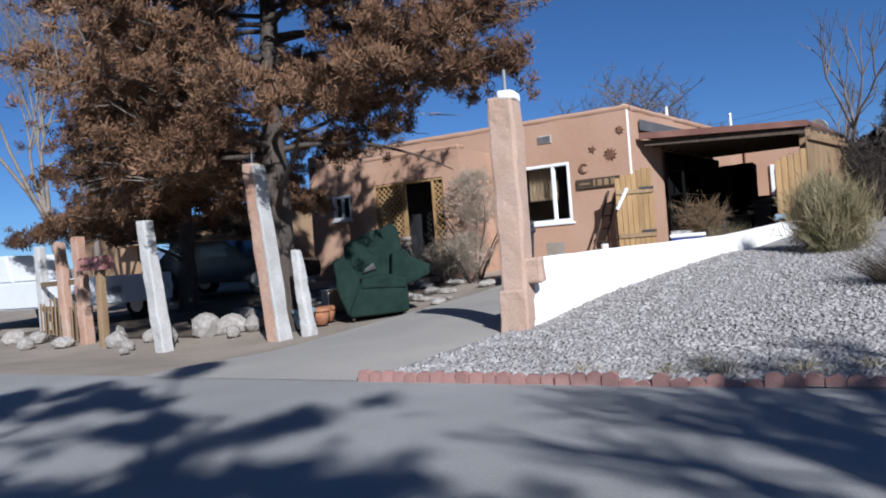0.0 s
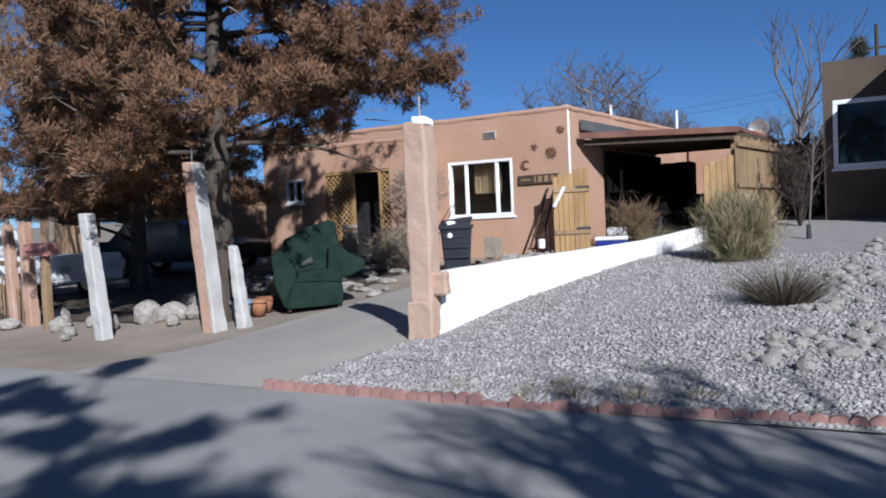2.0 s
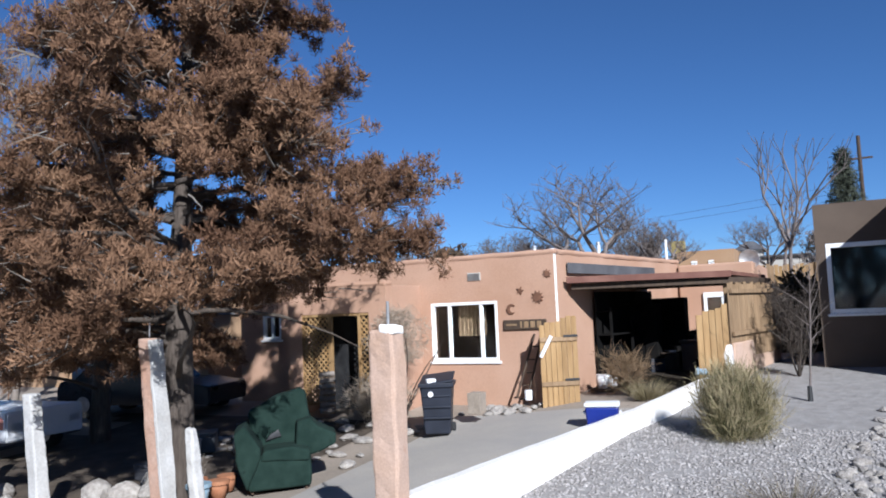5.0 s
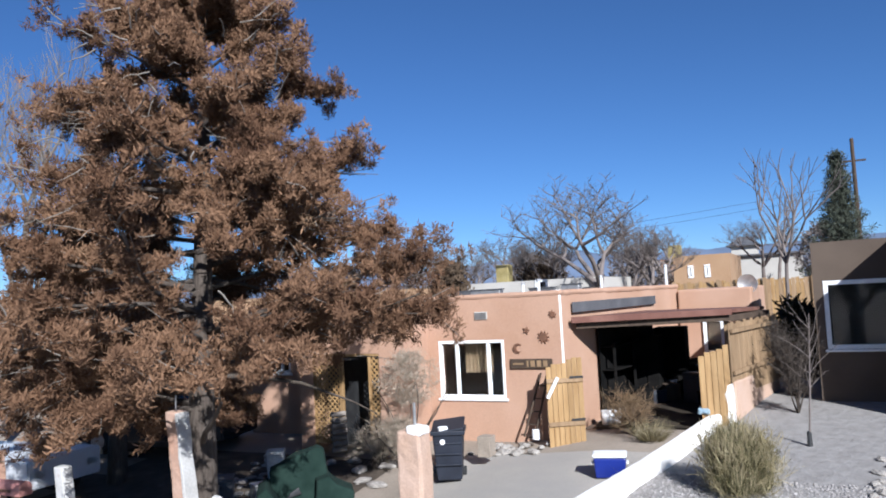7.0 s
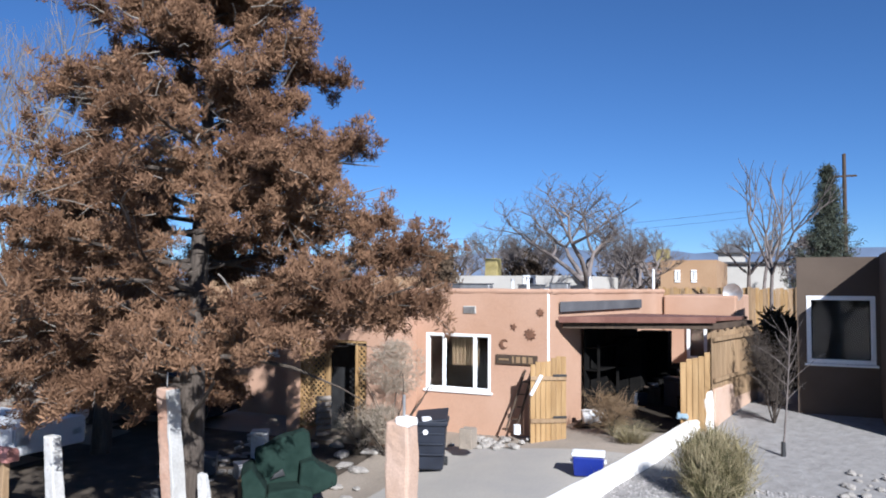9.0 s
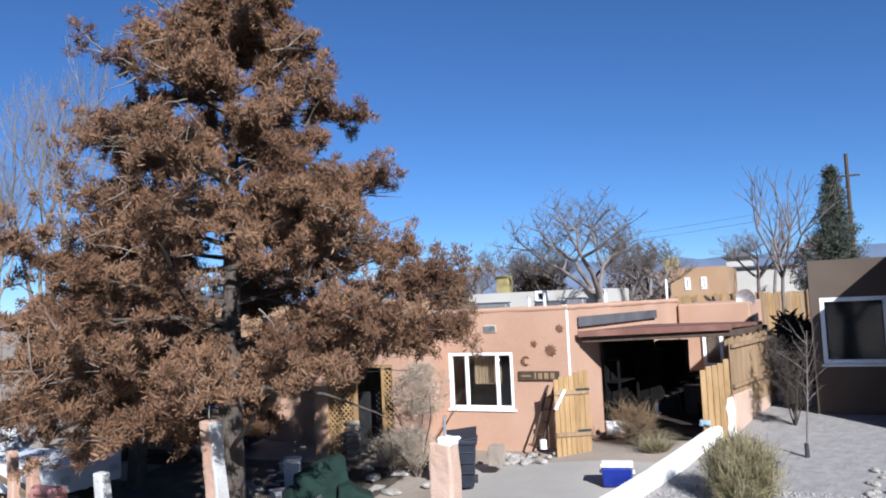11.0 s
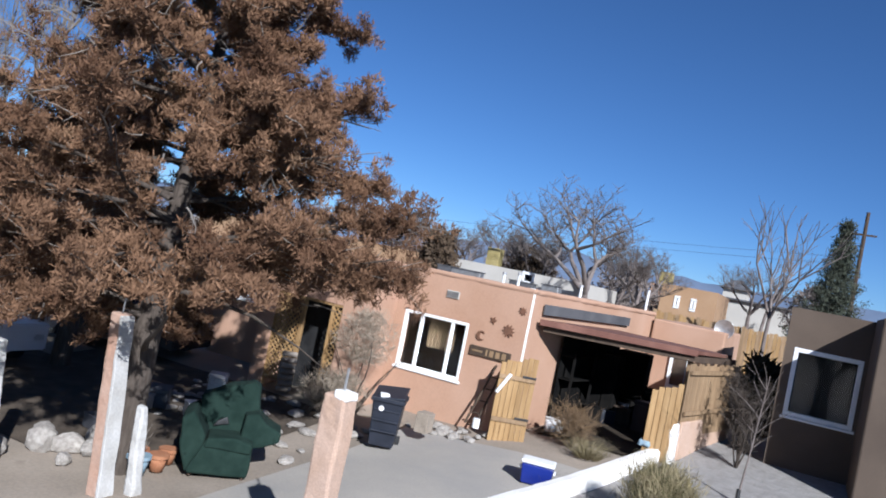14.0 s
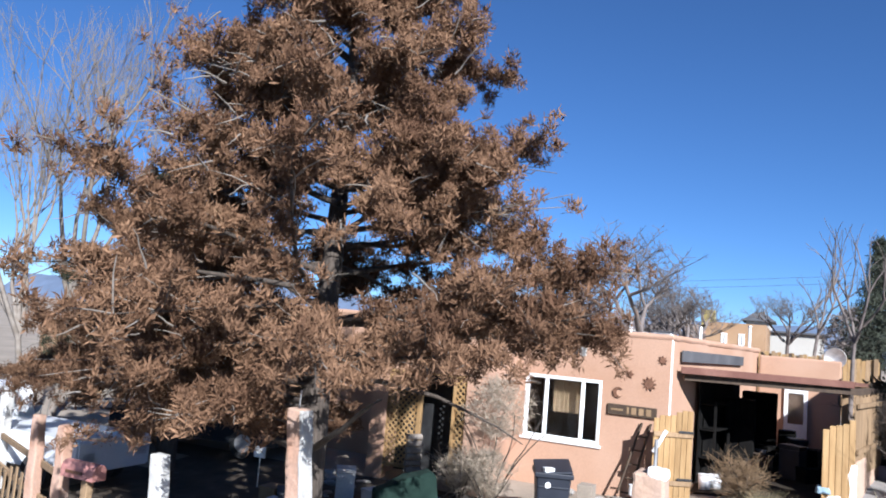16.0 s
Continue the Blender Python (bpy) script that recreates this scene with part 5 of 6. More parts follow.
M_CARWHITE = mat("white_car_paint", (0.576, 0.584, 0.592), (0.624, 0.632, 0.64), 2.0, 0.35, 0, 60, spec=0.5)
M_TYRE = mat("tyre_rubber", (0.015, 0.015, 0.015), (0.025, 0.025, 0.025), 10, 0.9, 0.2, 60)

ax, ay = -6.42, 10.55
az = ground_z(ax, ay)
chair = thing("armchair", ax, ay, az, "slumped dark green upholstered armchair on the driveway", "armchair")
T = Matrix.Translation((ax, ay, az)) @ Matrix.Rotation(radians(38), 4, "Z")


def slab(name, outline, y0, y1, seed, parent=None, material=None, label=""):
    """An upholstered piece: an outline in the chair's front plane with depth, rounded edges and sagging cloth."""
    bm = bmesh.new()
    f = bm.faces.new([bm.verts.new((a, y0, c)) for a, c in outline])
    r = bmesh.ops.extrude_face_region(bm, geom=[f])
    bmesh.ops.translate(bm, vec=(0, y1 - y0, 0), verts=[v for v in r["geom"] if isinstance(v, bmesh.types.BMVert)])
    bmesh.ops.recalc_face_normals(bm, faces=bm.faces)
    bmesh.ops.bevel(bm, geom=bm.edges[:], offset=min(0.045, (y1 - y0) * 0.3), segments=3, affect="EDGES", profile=0.6)
    bmesh.ops.triangulate(bm, faces=[f for f in bm.faces if len(f.verts) > 4])
    bmesh.ops.subdivide_edges(bm, edges=[e for e in bm.edges if e.calc_length() > 0.16], cuts=2, use_grid_fill=True)
    for v in bm.verts:
        v.co += 0.022 * noise.noise_vector(v.co * 4.5 + Vector((seed * 3.1, 0, 0)))
    bm.transform(T)
    return part(name, bm, material or M_GREENCLOTH, parent or chair, label, flat=False)


slab("seat_base", [(-0.44, 0.02), (0.5, 0.06), (0.49, 0.5), (-0.24, 0.54), (-0.48, 0.46)], -0.42, 0.42, 1)
slab("armrest", [(-0.62, 0.5), (-0.46, 0.04), (-0.24, 0.5), (-0.24, 0.66), (-0.48, 1.0), (-0.64, 0.9)], -0.47, 0.42, 2)
slab("seat_cushion", [(-0.25, 0.46), (0.47, 0.44), (0.5, 0.58), (0.24, 0.66), (-0.22, 0.62)], -0.45, 0.14, 4)
slab("backrest", [(-0.42, 0.6), (0.46, 0.5), (0.5, 1.02), (0.45, 1.4), (0.34, 1.47), (-0.02, 1.36), (-0.44, 1.16)], 0.08, 0.42, 5)
slab("armrest", [(0.26, 0.6), (0.5, 0.46), (0.9, 0.6), (0.9, 0.78), (0.62, 0.9), (0.5, 1.05), (0.3, 0.98)], -0.2, 0.34, 6)
# black piece that stands for the shaded gap between armrest and back
slab("torn_lining", [(-0.2, 0.68), (0.06, 0.74), (0.02, 0.86), (-0.14, 0.78)], 0.045, 0.1, 8, None, M_BLACK, "black patch standing for the shaded gap below the backrest")
for dx, dy in ((-0.38, -0.34), (0.42, -0.34), (-0.38, 0.32), (0.42, 0.32)):
    bm = bmesh.new()
    cylinder(bm, T @ Vector((dx, dy, -0.02)), T @ Vector((dx, dy, 0.1)), 0.025, 0.03, 10)
    part("foot", bm, M_DARKWOOD, chair)

# ---- wheeled bin ----
bx, by = -5.28, 13.85
bz = ground_z(bx, by)
wheelie = thing("wheeled_bin", bx, by, bz, "dark navy wheeled rubbish bin with its lid ajar", "bin")
T = Matrix.Translation((bx, by, bz)) @ Matrix.Rotation(radians(22), 4, "Z")
bm = bmesh.new()
vs = box(bm, -0.3, 0.3, -0.34, 0.34, 0.06, 0.98, 0.03)
for v in bm.verts:
    k = 0.78 + 0.22 * (v.co.z - 0.06) / 0.92
    v.co.x, v.co.y = v.co.x * k, v.co.y * k
bm.transform(T)
part("body", bm, M_NAVY, wheelie)
bm = bmesh.new()
for a in ((-0.33, 0.33, -0.37, -0.31), (-0.33, 0.33, 0.31, 0.37), (-0.33, -0.29, -0.31, 0.31), (0.29, 0.33, -0.31, 0.31)):
    box(bm, a[0], a[1], a[2], a[3], 0.92, 1.0, 0.012)
bm.transform(T)
part("rim", bm, M_NAVY, wheelie)
bm = bmesh.new()
box(bm, -0.32, 0.32, -0.37, 0.37, 0.0, 0.05, 0.02)
bm.transform(T @ Matrix.Translation((0, 0.03, 1.03)) @ Matrix.Rotation(radians(9), 4, "X") @ Matrix.Rotation(radians(-6), 4, "Y"))
part("lid", bm, M_NAVY, wheelie)
bm = bmesh.new()
box(bm, -0.12, 0.06, -0.02, 0.12, 0.0, 0.08, 0.02)
bm.transform(T @ Matrix.Translation((-0.05, -0.3, 1.0)) @ Matrix.Rotation(radians(20), 4, "Z"))
part("paper", bm, M_WHITE, wheelie, "white paper under the lid")
bm = bmesh.new()
cylinder(bm, T @ Vector((-0.3, 0.37, 0.96)), T @ Vector((0.3, 0.37, 0.96)), 0.018, sides=8)
part("handle", bm, M_NAVY, wheelie)
bm = bmesh.new()
cylinder(bm, T @ Vector((-0.1, -0.352, 0.8)), T @ Vector((-0.1, -0.365, 0.8)), 0.05, sides=16)
part("badge", bm, M_WHITE, wheelie, "round white badge")
for dz in (0.35, 0.55, 0.75):
    bm = bmesh.new()
    box(bm, -0.26, 0.26, -0.345, -0.31, dz, dz + 0.025, 0.006)
    bm.transform(T)
    part("rib", bm, M_NAVY, wheelie)
for dx in (-0.27, 0.27):
    w = bmesh.new()
    cylinder(w, T @ Vector((dx - 0.03, 0.3, 0.1)), T @ Vector((dx + 0.03, 0.3, 0.1)), 0.1, sides=18)
    part("wheel", w, M_TYRE, wheelie)

# ---- cool box ----
cx, cy = -2.14, 13.85
cz = ground_z(cx, cy)
cool = thing("cool_box", cx, cy, cz, "blue plastic cool box with a white lid", "cool box")
T = Matrix.Translation((cx, cy, cz)) @ Matrix.Rotation(radians(12), 4, "Z")
bm = bmesh.new()
box(bm, -0.28, 0.28, -0.18, 0.18, 0.01, 0.36, 0.03)
for v in bm.verts:
    k = 0.9 + 0.1 * v.co.z / 0.36
    v.co.x, v.co.y = v.co.x * k, v.co.y * k
bm.transform(T)
part("body", bm, M_BLUE, cool)
bm = bmesh.new()
box(bm, -0.295, 0.295, -0.195, 0.195, 0.363, 0.43, 0.025)
bm.transform(T)
part("lid", bm, M_WHITE, cool, "white lid")
for dx in (-0.3, 0.3):
    bm = bmesh.new()
    box(bm, dx - 0.02, dx + 0.02, -0.1, 0.1, 0.24, 0.28, 0.008)
    bm.transform(T)
    part("handle", bm, M_WHITE, cool)


# ---- stones ----
def stone_mesh(seed, rough=0.25):
    bm = bmesh.new()
    bmesh.ops.create_icosphere(bm, subdivisions=2, radius=1.0)
    for v in bm.verts:
        v.co *= 1 + rough * noise.noise(v.co * 1.3 + Vector((seed * 5.1, 0, 0))) + 0.1 * noise.noise(v.co * 4 + Vector((seed, 2, 0)))
    me = bpy.data.meshes.new("rock")
    bm.to_mesh(me)
    bm.free()
    me.materials.append(M_ROCK)
    return me


ROCKS = [stone_mesh(k) for k in range(6)]


def rock(x, y, z, sx, sy, sz, k, turn, label="rough grey and tan field rock", group="rocks along the garden edge"):
    ob = new("rock", ROCKS[k % 6])
    ob.matrix_basis = Matrix.Translation((x, y, z + 0.55 * sz)) @ Matrix.Rotation(turn, 4, "Z") @ Matrix.Diagonal((sx, sy, sz, 1))
    return tagged(ob, label, "rock", group)


rng = random.Random(12)
for x, y, s in ((-8.70, 9.08, 0.31), (-8.35, 9.32, 0.25), (-9.06, 9.38, 0.23), (-8.05, 9.49, 0.23), (-9.48, 8.66, 0.18), (-7.93, 8.90, 0.14), (-8.82, 8.42, 0.20), (-9.71, 8.19, 0.17), (-10.07, 8.54, 0.20), (-9.06, 7.89, 0.13), (-8.76, 7.59, 0.09), (-11.02, 8.19, 0.17), (-8.23, 9.85, 0.21), (-7.75, 10.03, 0.17), (-8.52, 9.97, 0.23), (-10.67, 8.90, 0.23), (-12.45, 8.66, 0.23), (-11.86, 8.07, 0.16), (-13.17, 8.66, 0.21), (-7.63, 9.67, 0.11)):
    s *= 0.78
    rock(x, y, ground_z(x, y), s * rng.uniform(0.9, 1.3), s * rng.uniform(0.8, 1.1), s * rng.uniform(0.7, 1.1), rng.randrange(6), rng.uniform(0, 6))
for i in range(120):
    u = rng.random()
    x = np.interp(u, [0, 0.3, 0.6, 0.8, 1], [1.05, 1.4, 1.65, 1.8, 2.45]) + rng.gauss(0, 0.2)
    y = np.interp(u, [0, 0.3, 0.6, 0.8, 1], [6.9, 8.2, 11.5, 13.4, 15.8]) + rng.gauss(0, 0.2)
    s = rng.uniform(0.03, 0.085)
    rock(x, y, yard_z(x, y), s * 1.2, s, s * 0.7, rng.randrange(6), rng.uniform(0, 6), "pale field rock in a line across the gravel", "rock line in the gravel yard")
for i in range(26):
    x, y = rng.uniform(-5.2, -4.0) - (i % 2) * 0.5, rng.uniform(15.4, 16.3)
    s = rng.uniform(0.05, 0.11)
    rock(x, y, ground_z(x, y), s * 1.3, s, s * 0.7, rng.randrange(6), rng.uniform(0, 6), "small pale rock bordering the house bed", "rocks along the house bed")

# ---- flower pots ----
def pot(x, y, r, h, material, label, plant=0):
    z = ground_z(x, y)
    p = thing("flower_pot", x, y, z, label, "flower pot", "pots beside the post")
    bm = bmesh.new()
    made = bmesh.ops.create_cone(bm, cap_ends=True, segments=20, radius1=r * 0.68, radius2=r, depth=h)
    bmesh.ops.translate(bm, vec=(x, y, z + h / 2), verts=made["verts"])
    part("body", bm, material, p, flat=False)
    bm = bmesh.new()
    cylinder(bm, (x, y, z + h - 0.05), (x, y, z + h + 0.005), r * 1.1, r * 1.1, 20)
    part("rim", bm, material, p)
    if plant:
        rg = random.Random(int(x * 100))
        tw = [limb(rg, (x, y, z + h), (rg.uniform(-0.6, 0.6), rg.uniform(-0.6, 0.6), 1), plant * rg.uniform(0.6, 1), 0.008, 5, 0, 0.25, 0.4) for _ in range(14)]
        stuff(soup("dry_growth", *tubes(tw, 4), M_TWIG, p))


pot(-7.0, 9.45, 0.17, 0.3, M_PALEBLUE, "pale blue glazed flower pot", 0.35)
pot(-6.95, 9.8, 0.15, 0.26, M_TERRA, "plain orange terracotta flower pot on dirt")
pot(-7.25, 9.65, 0.16, 0.3, M_TERRA, "terracotta flower pot with dry stems", 0.5)
pot(-7.1, 10.15, 0.14, 0.24, M_TERRA, "plain orange terracotta flower pot on dirt")
stump = thing("pale_stump", -6.55, 8.85, ground_z(-6.5, 8.85), "pale weathered broken stump beside the post", "stump")
bm = bmesh.new()
rough_block(bm, -6.6, -6.4, 8.85, 9.05, -0.08, 1.2, 0.06, 0.03, 0.04, 0.35, (-0.14, 0), seed=9)
part("wood", bm, M_POSTGREY, stump)

# ---- mailbox and low fence ----
mail = thing("mailbox", -10.15, 8.3, ground_z(-10.15, 8.3), "pink painted mailbox on a wooden post", "mailbox")
bm = bmesh.new()
rough_block(bm, -10.21, -10.09, 8.25, 8.37, -0.15, 1.16, 0.15, 0.01, 0.01)
part("post", bm, M_OLDWOOD, mail)
bm = bmesh.new()
prof = [(-0.11, 0), (0.11, 0), (0.11, 0.12)] + [(0.11 * math.cos(a), 0.12 + 0.1 * math.sin(a)) for a in np.linspace(0.3, math.pi - 0.3, 8)] + [(-0.11, 0.12)]
rings = [[bm.verts.new((-10.25 + xx, 8.31 + a, 1.16 + b)) for a, b in prof] for xx in (-0.31, 0.31)]
bm.faces.new(rings[0])
bm.faces.new(rings[1][::-1])
for i in range(len(prof)):
    j = (i + 1) % len(prof)
    bm.faces.new([rings[0][i], rings[0][j], rings[1][j], rings[1][i]])
part("box", bm, M_PINKMETAL, mail)
bm = bmesh.new()
box(bm, -10.46, -10.14, 8.186, 8.195, 1.22, 1.26)
part("plain_bar", bm, M_RUST, mail)
rail = thing("low_rail_fence", -12.8, 9.3, ground_z(-12.8, 9.3), "weathered low wooden rail fence between posts", "fence")
for z in (0.45, 0.95):
    bm = bmesh.new()
    box_between(bm, (-14.5, 10.1), (-10.95, 8.6), 0.05, z, z + 0.1, 0.008)
    part("rail", bm, M_OLDWOOD, rail)
for i in range(11):
    u = (i + 0.3) / 11
    x, y = -14.4 + 3.4 * u, 10.0 - 1.4 * u
    bm = bmesh.new()
    box_between(bm, (x, y - 0.05), (x + 0.1, y - 0.09), 0.02, ground_z(x, y) - 0.03, 0.55 + 0.25 * rng.random(), 0.003)
    part("picket", bm, M_OLDWOOD, rail)


# ---- parked vehicles ----
def wheel(parent, x, y, z, r, along):
    w = bmesh.new()
    d = Vector((-along[1], along[0], 0)) * 0.11
    c = Vector((x, y, z))
    cylinder(w, c - d, c + d, r, sides=22)
    tyre = part("wheel", w, M_TYRE, parent)
    w = bmesh.new()
    cylinder(w, c - d * 1.06, c + d * 1.06, r * 0.6, sides=16)
    rim = part("rim", w, M_STEEL, tyre)


def vehicle(name, x, y, turn, length, width, profile, cabin, paint, label, category):
    z = ground_z(x, y)
    v = thing(name, x, y, z, label, category)
    T = Matrix.Translation((x, y, z)) @ Matrix.Rotation(turn, 4, "Z")
    for nm, prof, w, m in (("body", profile, width, paint), ("cabin", cabin, width * 0.86, paint)):
        bm = bmesh.new()
        rings = [[bm.verts.new((a * length, s * w / 2, b)) for a, b in prof] for s in (-1, 1)]
        bm.faces.new(rings[0])
        bm.faces.new(rings[1][::-1])
        for i in range(len(prof)):
            j = (i + 1) % len(prof)
            bm.faces.new([rings[0][i], rings[0][j], rings[1][j], rings[1][i]])
        bmesh.ops.recalc_face_normals(bm, faces=bm.faces)
        bmesh.ops.bevel(bm, geom=bm.edges[:], offset=0.035, segments=2, affect="EDGES")
        bm.transform(T)
        part(nm, bm, m, v)
    xs_ = [a for a, b in cabin]
    z0, z1 = min(b for a, b in cabin), max(b for a, b in cabin)
    lo, hi = min(xs_) * length, max(xs_) * length
    for s in (-1, 1):
        for k in range(2):
            a = lo + (hi - lo) * (0.2 + 0.32 * k)
            bm = bmesh.new()
            box(bm, a, a + (hi - lo) * 0.27, s * width * 0.432 - 0.006, s * width * 0.432 + 0.006, z0 + 0.1, z1 - 0.1, 0.003)
            bm.transform(T)
            part("side_window", bm, M_GLASS, v)
    for a in (-0.31, 0.31):
        for s in (-1, 1):
            c = T @ Vector((a * length, s * width * 0.46, 0.33))
            wheel(v, c.x, c.y, c.z, 0.33, (math.cos(turn), math.sin(turn)))
    for s in (-1, 1):
        for a, m, nm in ((0.5, M_GLASS, "headlight"), (-0.5, M_PINKMETAL, "tail_light")):
            bm = bmesh.new()
            box(bm, a * length - 0.02, a * length + 0.02, s * width * 0.36 - 0.12, s * width * 0.36 + 0.12, 0.62, 0.76, 0.01)
            bm.transform(T)
            part(nm, bm, m, v)
    return v


vehicle("parked_car", -14.0, 15.0, radians(12), 4.3, 1.75, [(-0.5, 0.3), (0.5, 0.3), (0.5, 0.72), (0.3, 0.86), (-0.48, 0.9), (-0.5, 0.7)], [(-0.42, 0.88), (0.22, 0.86), (0.08, 1.36), (-0.28, 1.38)], M_CARDARK, "dark parked car in the shade behind the trees", "car")
vehicle("pickup_truck", -15.4, 11.1, radians(4), 5.0, 1.8, [(-0.5, 0.4), (0.5, 0.4), (0.5, 0.98), (-0.48, 1.0), (-0.5, 0.8)], [(-0.5, 0.99), (-0.1, 0.99), (-0.14, 1.6), (-0.36, 1.62)], M_CARWHITE, "white parked pickup truck behind the posts", "pickup")

# ---- neighbouring house on the far left ----
left_house = thing("tan_carport_house", -21, 21, 1.0, "low tan house with an open dark carport", "house")
bm = panel((-25, 18.5), (-15.5, 18.5), [0.4, 2.15, 2.85], [0, 3.0, 8.9, 9.5], {(1, 0)}, 0.25)
part("front_wall", bm, M_TAN, left_house)
bm = bmesh.new()
box(bm, -25.1, -15.4, 18.2, 24, 2.853, 2.95, 0.01)
part("roof", bm, M_GRAVELROOF, left_house)
bm = bmesh.new()
box(bm, -25, -15.5, 23.5, 23.8, 0.4, 2.85)
box(bm, -15.8, -15.5, 18.76, 23.49, 0.4, 2.85)
part("rear_wall", bm, M_TAN, left_house)
bm = bmesh.new()
box(bm, -22.4, -15.6, 17.9, 18.45, 2.12, 2.24, 0.01)
part("eave", bm, M_OLDWOOD, left_house)

# ---- clutter ----
def crate(x, y, z, w, d, h, turn, material, label, name="storage_box", category="box"):
    c = thing(name, x, y, z, label, category)
    T = Matrix.Translation((x, y, z)) @ Matrix.Rotation(turn, 4, "Z")
    bm = bmesh.new()
    box(bm, -w / 2, w / 2, -d / 2, d / 2, 0, h * 0.86, 0.015)
    bm.transform(T)
    part("body", bm, material, c)
    bm = bmesh.new()
    box(bm, -w / 2 - 0.012, w / 2 + 0.012, -d / 2 - 0.012, d / 2 + 0.012, h * 0.863, h, 0.012)
    bm.transform(T)
    part("lid", bm, material, c)


rng = random.Random(31)
# half of these boxes take the shade black of the carport
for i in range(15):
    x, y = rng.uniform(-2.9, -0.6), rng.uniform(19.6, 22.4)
    crate(x + (y - 19) * 0.15, y, ground_z(x, y), rng.uniform(0.3, 0.6), rng.uniform(0.3, 0.5), rng.uniform(0.3, 0.9), rng.uniform(0, 3), rng.choice((M_DARKWOOD, M_CARPORTSHADE, M_NAVY, M_CARPORTSHADE)), "storage box in the carport, darkened for shade")
for x, y, r, h in ((-3.15, 17.75, 0.13, 0.3), (-2.95, 17.9, 0.13, 0.28)):
    b = thing("bucket", x, y, ground_z(x, y), "white plastic bucket by the carport wall", "bucket")
    bm = bmesh.new()
    made = bmesh.ops.create_cone(bm, cap_ends=True, segments=18, radius1=r * 0.85, radius2=r, depth=h)
    bmesh.ops.translate(bm, vec=(x, y, ground_z(x, y) + h / 2), verts=made["verts"])
    part("body", bm, M_WHITE, b, flat=False)
    bm = bmesh.new()
    cylinder(bm, (x, y, ground_z(x, y) + h), (x, y, ground_z(x, y) + h + 0.02), r * 1.06, sides=18)
    part("rim", bm, M_WHITE, b)
tarp = thing("blue_bag", -0.95, 17.35, 1.17, "crumpled pale blue plastic bag on the wall", "bag")
bm = bmesh.new()
rough_block(bm, -1.12, -0.8, 17.2, 17.5, 1.17, 1.3, 0.06, 0.06, 0.04, 0.3)
part("sheet", bm, M_PALEBLUE, tarp)
paint = thing("white_can", -4.3, 16.1, ground_z(-4.3, 16.1), "white paint can leaning by the house", "can")
bm = bmesh.new()
cylinder(bm, (-4.3, 16.1, ground_z(0, 16.1)), (-4.3, 16.1, ground_z(0, 16.1) + 0.2), 0.08, sides=16)
part("body", bm, M_WHITE, paint)
ladder = thing("dark_ladder", -4.35, 16.5, ground_z(0, 16.4), "dark ladder and pole leaning on the pink wall", "ladder")
for x0, x1 in ((-4.62, -4.3), (-4.38, -4.12)):
    bm = bmesh.new()
    cylinder(bm, (x0, 16.25, ground_z(0, 16.25)), (x1, FRONT - 0.05, 2.1), 0.025, sides=8)
    part("rail", bm, M_DARKWOOD, ladder)
for k in range(5):
    u = (k + 0.7) / 5.5
    z = 0.55 + 1.5 * u
    bm = bmesh.new()
    cylinder(bm, (-4.62 + 0.32 * u, 16.25 + 0.4 * u, z), (-4.38 + 0.26 * u, 16.25 + 0.4 * u, z), 0.015, sides=8)
    part("rung", bm, M_DARKWOOD, ladder)
lump_root = thing("wood_bundle", -5.0, 14.75, ground_z(0, 14.75), "low brown lump beside the bin", "box")
bm = bmesh.new()
rough_block(bm, -5.02, -4.75, 14.6, 14.9, ground_z(0, 14.7), ground_z(0, 14.7) + 0.4, 0.1, 0.02, 0.01)
part("box", bm, M_DIRT, lump_root)
# log stack and litter by the porch
for i in range(7):
    z = 0.62 + 0.13 * i
    lg = thing("firewood_log", -8.55, 14.8, z, "pale cut log stacked beside the porch door", "log", "stacked logs at the porch")
    bm = bmesh.new()
    cylinder(bm, (-8.62 + 0.02 * (i % 2), 14.7, z), (-8.4 + 0.02 * (i % 2), 14.95, z), 0.062, sides=9)
    part("wood", bm, M_TWIG, lg)
rng = random.Random(8)
for i in range(70):
    x, y = rng.uniform(-10.5, -5.9), rng.uniform(11.6, 14.8)
    s = rng.uniform(0.05, 0.16)
    rock(x, y, ground_z(x, y) - 0.02, s * 1.6, s, s * 0.5, rng.randrange(6), rng.uniform(0, 6), "flat stone lying in the shaded bed", "stones in the shaded bed")
for i in range(8):
    x, y = rng.uniform(-11.5, -7.6), rng.uniform(10, 14)
    crate(x, y, ground_z(x, y), rng.uniform(0.25, 0.6), rng.uniform(0.2, 0.5), rng.uniform(0.2, 0.6), rng.uniform(0, 3), rng.choice((M_TAR, M_OLDWOOD, M_POSTGREY, M_STEEL)), "old dusty box abandoned beneath the juniper")
plaque = thing("white_plate", -10.3, 12.2, 0.9, "white plate on a stake under the tree", "sign")
bm = bmesh.new()
box(bm, -10.45, -10.2, 12.19, 12.21, 1.0, 1.2, 0.004)
part("plate", bm, M_WHITE, plaque)
bm = bmesh.new()
cylinder(bm, (-10.32, 12.22, ground_z(0, 12.2)), (-10.32, 12.22, 1.2), 0.015, sides=8)
part("stake", bm, M_STEEL, plaque)

# ---- edging and gravel ----
edging = thing("gravel_edging", -0.5, 5.46, 0, "row of scalloped pink concrete edging blocks", "edging", kind="structure")
pieces = []
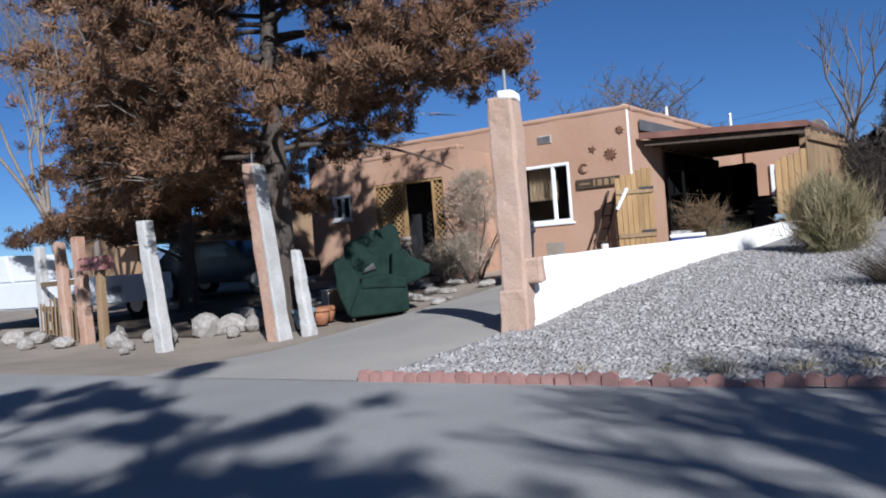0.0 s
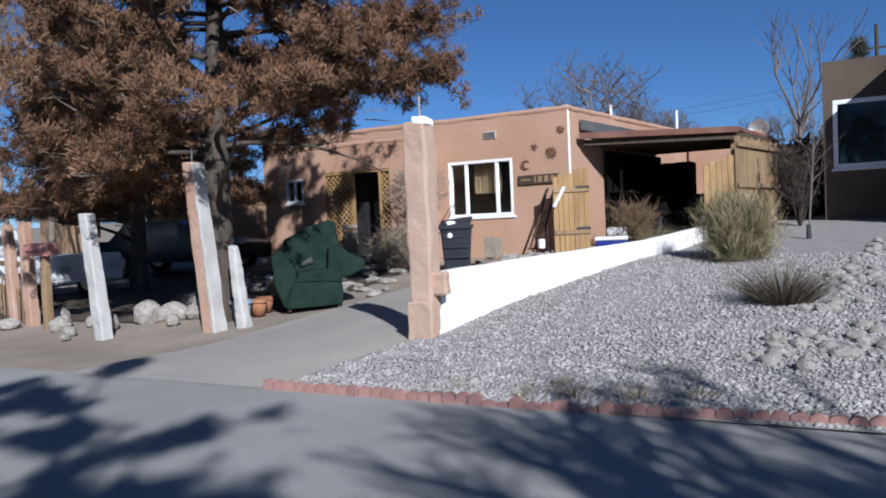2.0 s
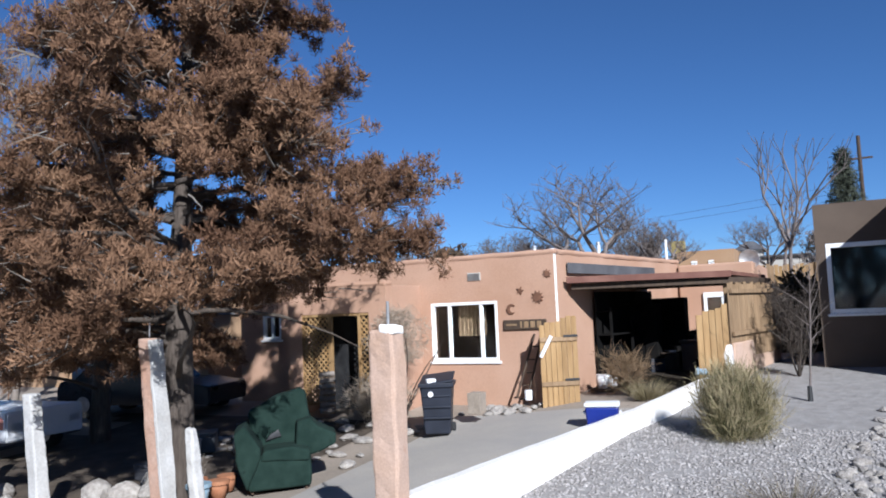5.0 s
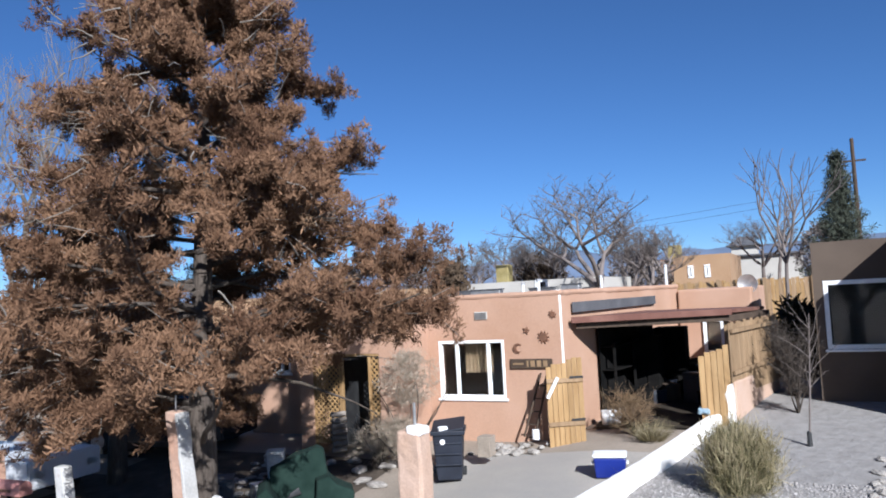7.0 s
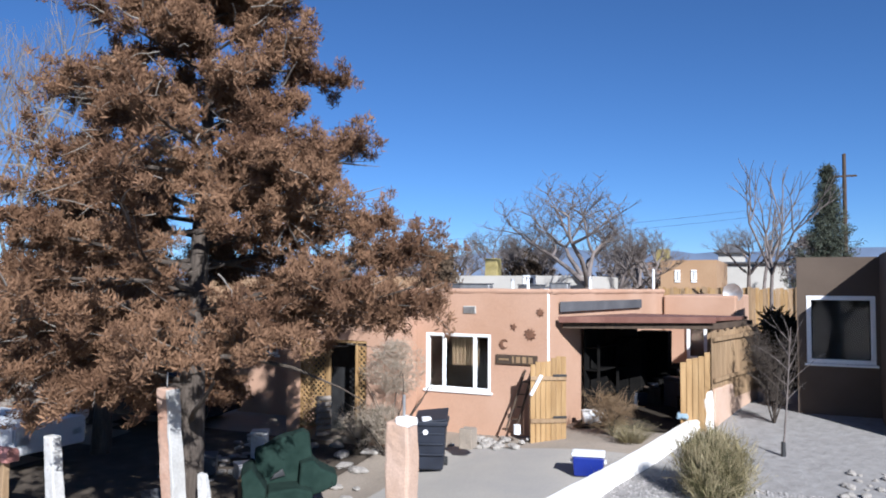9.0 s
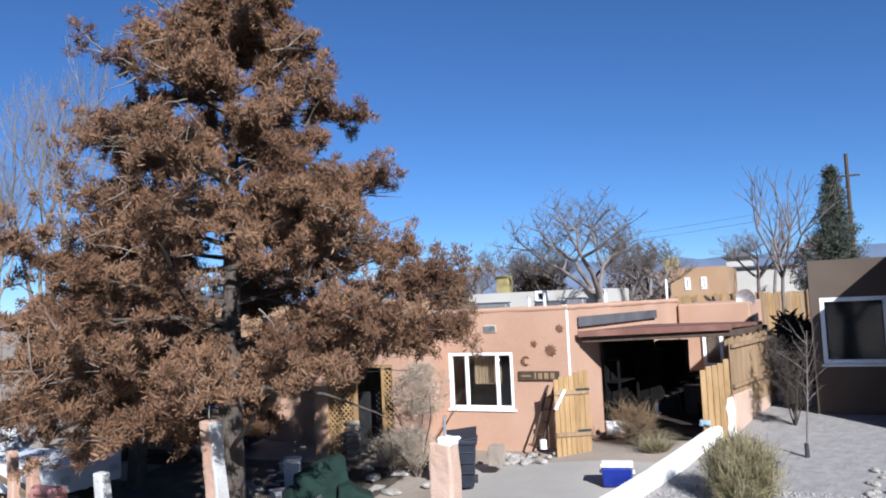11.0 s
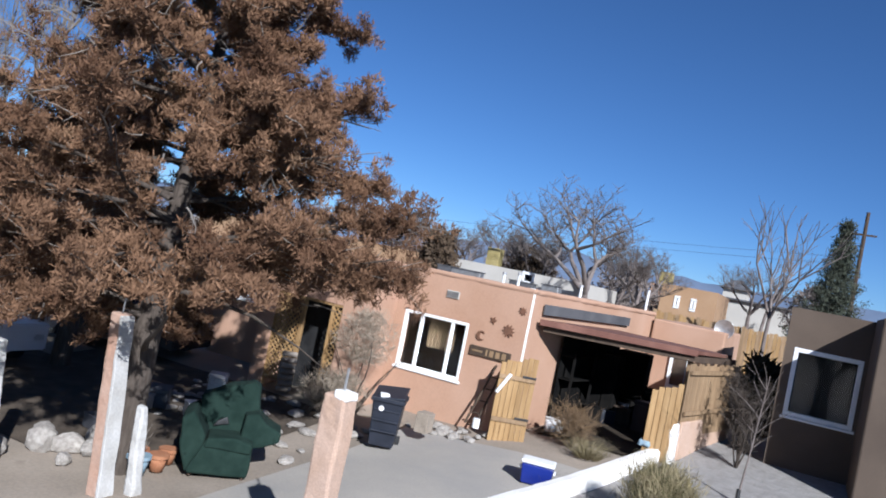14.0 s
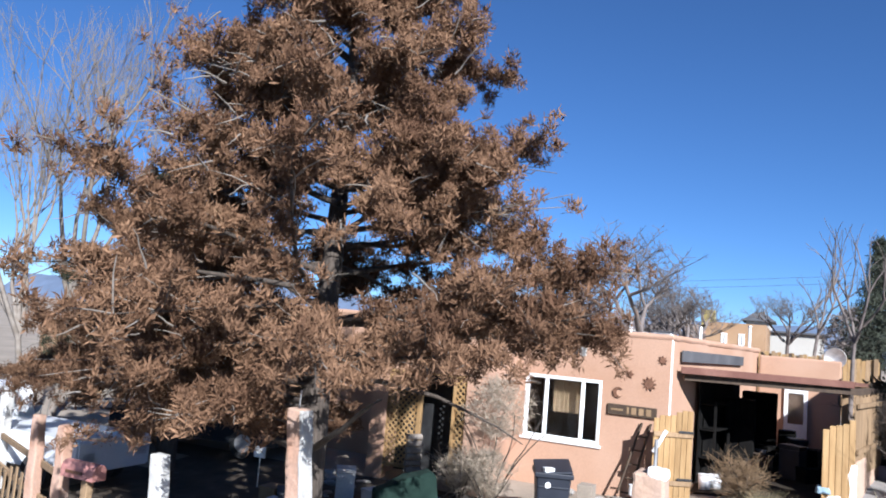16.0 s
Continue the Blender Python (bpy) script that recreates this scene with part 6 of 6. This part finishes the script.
for k in range(4):
    bm = bmesh.new()
    n = 7
    prof = [(-0.053, -0.04), (0.053, -0.04)] + [(0.053 * math.cos(a), 0.025 + 0.028 * math.sin(a)) for a in np.linspace(0, math.pi, n)]
    rings = [[bm.verts.new((a + 0.003 * noise.noise(Vector((a * 30, b * 30, k))), s, b + 0.006 * noise.noise(Vector((k * 3, a * 20, s * 9))))) for a, b in prof] for s in (-0.025, 0.025)]
    bm.faces.new(rings[0])
    bm.faces.new(rings[1][::-1])
    for i in range(len(prof)):
        j = (i + 1) % len(prof)
        bm.faces.new([rings[0][i], rings[0][j], rings[1][j], rings[1][i]])
    bmesh.ops.recalc_face_normals(bm, faces=bm.faces)
    me = bpy.data.meshes.new("block")
    bm.to_mesh(me)
    bm.free()
    me.materials.append(M_EDGING)
    pieces.append(me)
rng = random.Random(3)
for i in range(74):
    x = -3.05 + 0.112 * i
    sunk = -0.035 if 17 < i < 27 and i % 3 else 0.0
    ob = new("block", pieces[i % 4])
    ob.parent = edging
    ob.matrix_basis = edging.matrix_basis.inverted() @ Matrix.Translation((x, 5.46 + (0.09 * (x + 0.7) if x > -0.7 else 0.0) * 0.6 + rng.gauss(0, 0.008), 0.03 + sunk + rng.gauss(0, 0.006))) @ Matrix.Rotation(rng.gauss(0, 0.07), 4, "Z") @ Matrix.Rotation(rng.gauss(0, 0.06), 4, "Y")

r = np.random.RandomState(4)
N = 42000
yy = 5.52 + 8.5 * r.rand(N * 2) ** 1.7
left = np.where(yy < 7.5, -3.02 + (yy - 5.5) * 0.2, np.array([wall_x(v) + 0.13 for v in yy]))
xx = left + (4.6 - left) * r.rand(N * 2)
xx, yy = xx[:N], yy[:N]
zz = np.array([yard_z(a, b) for a, b in zip(xx, yy)]) + 0.014
octa = np.array([(1, 0, 0), (-1, 0, 0), (0, 1, 0), (0, -1, 0), (0, 0, 1), (0, 0, -0.6), (0.7, 0.7, 0.35), (-0.7, 0.6, 0.4), (0.6, -0.7, 0.4), (-0.65, -0.65, 0.4)])
faces8 = np.array([(4, 6, 7), (4, 7, 9), (4, 9, 8), (4, 8, 6), (0, 2, 6), (2, 7, 6), (2, 1, 7), (1, 9, 7), (1, 3, 9), (3, 8, 9), (3, 0, 8), (0, 6, 8), (0, 5, 2), (2, 5, 1), (1, 5, 3), (3, 5, 0)])
size = r.uniform(0.009, 0.023, (N, 1, 1)) * (1 + 0.5 * r.rand(N, 1, 1) ** 4)
body = octa[None] * (1 + 0.25 * r.normal(0, 1, (N, 10, 1)).clip(-1.5, 1.5)) * r.uniform(0.7, 1.3, (N, 1, 3)) * np.array([1, 1, 0.75]) * size
ang = r.uniform(0, 6.283, N)
ca, sa = np.cos(ang)[:, None], np.sin(ang)[:, None]
px, py = body[:, :, 0] * ca - body[:, :, 1] * sa, body[:, :, 0] * sa + body[:, :, 1] * ca
vs = np.stack([px + xx[:, None], py + yy[:, None], body[:, :, 2] + zz[:, None]], 2).reshape(-1, 3)
fs = (faces8[None] + 10 * np.arange(N)[:, None, None]).reshape(-1, 3)
tagged(soup("gravel_stones", vs, fs, M_STONE), "loose pale grey and pink gravel stones", "gravel", kind="stuff")
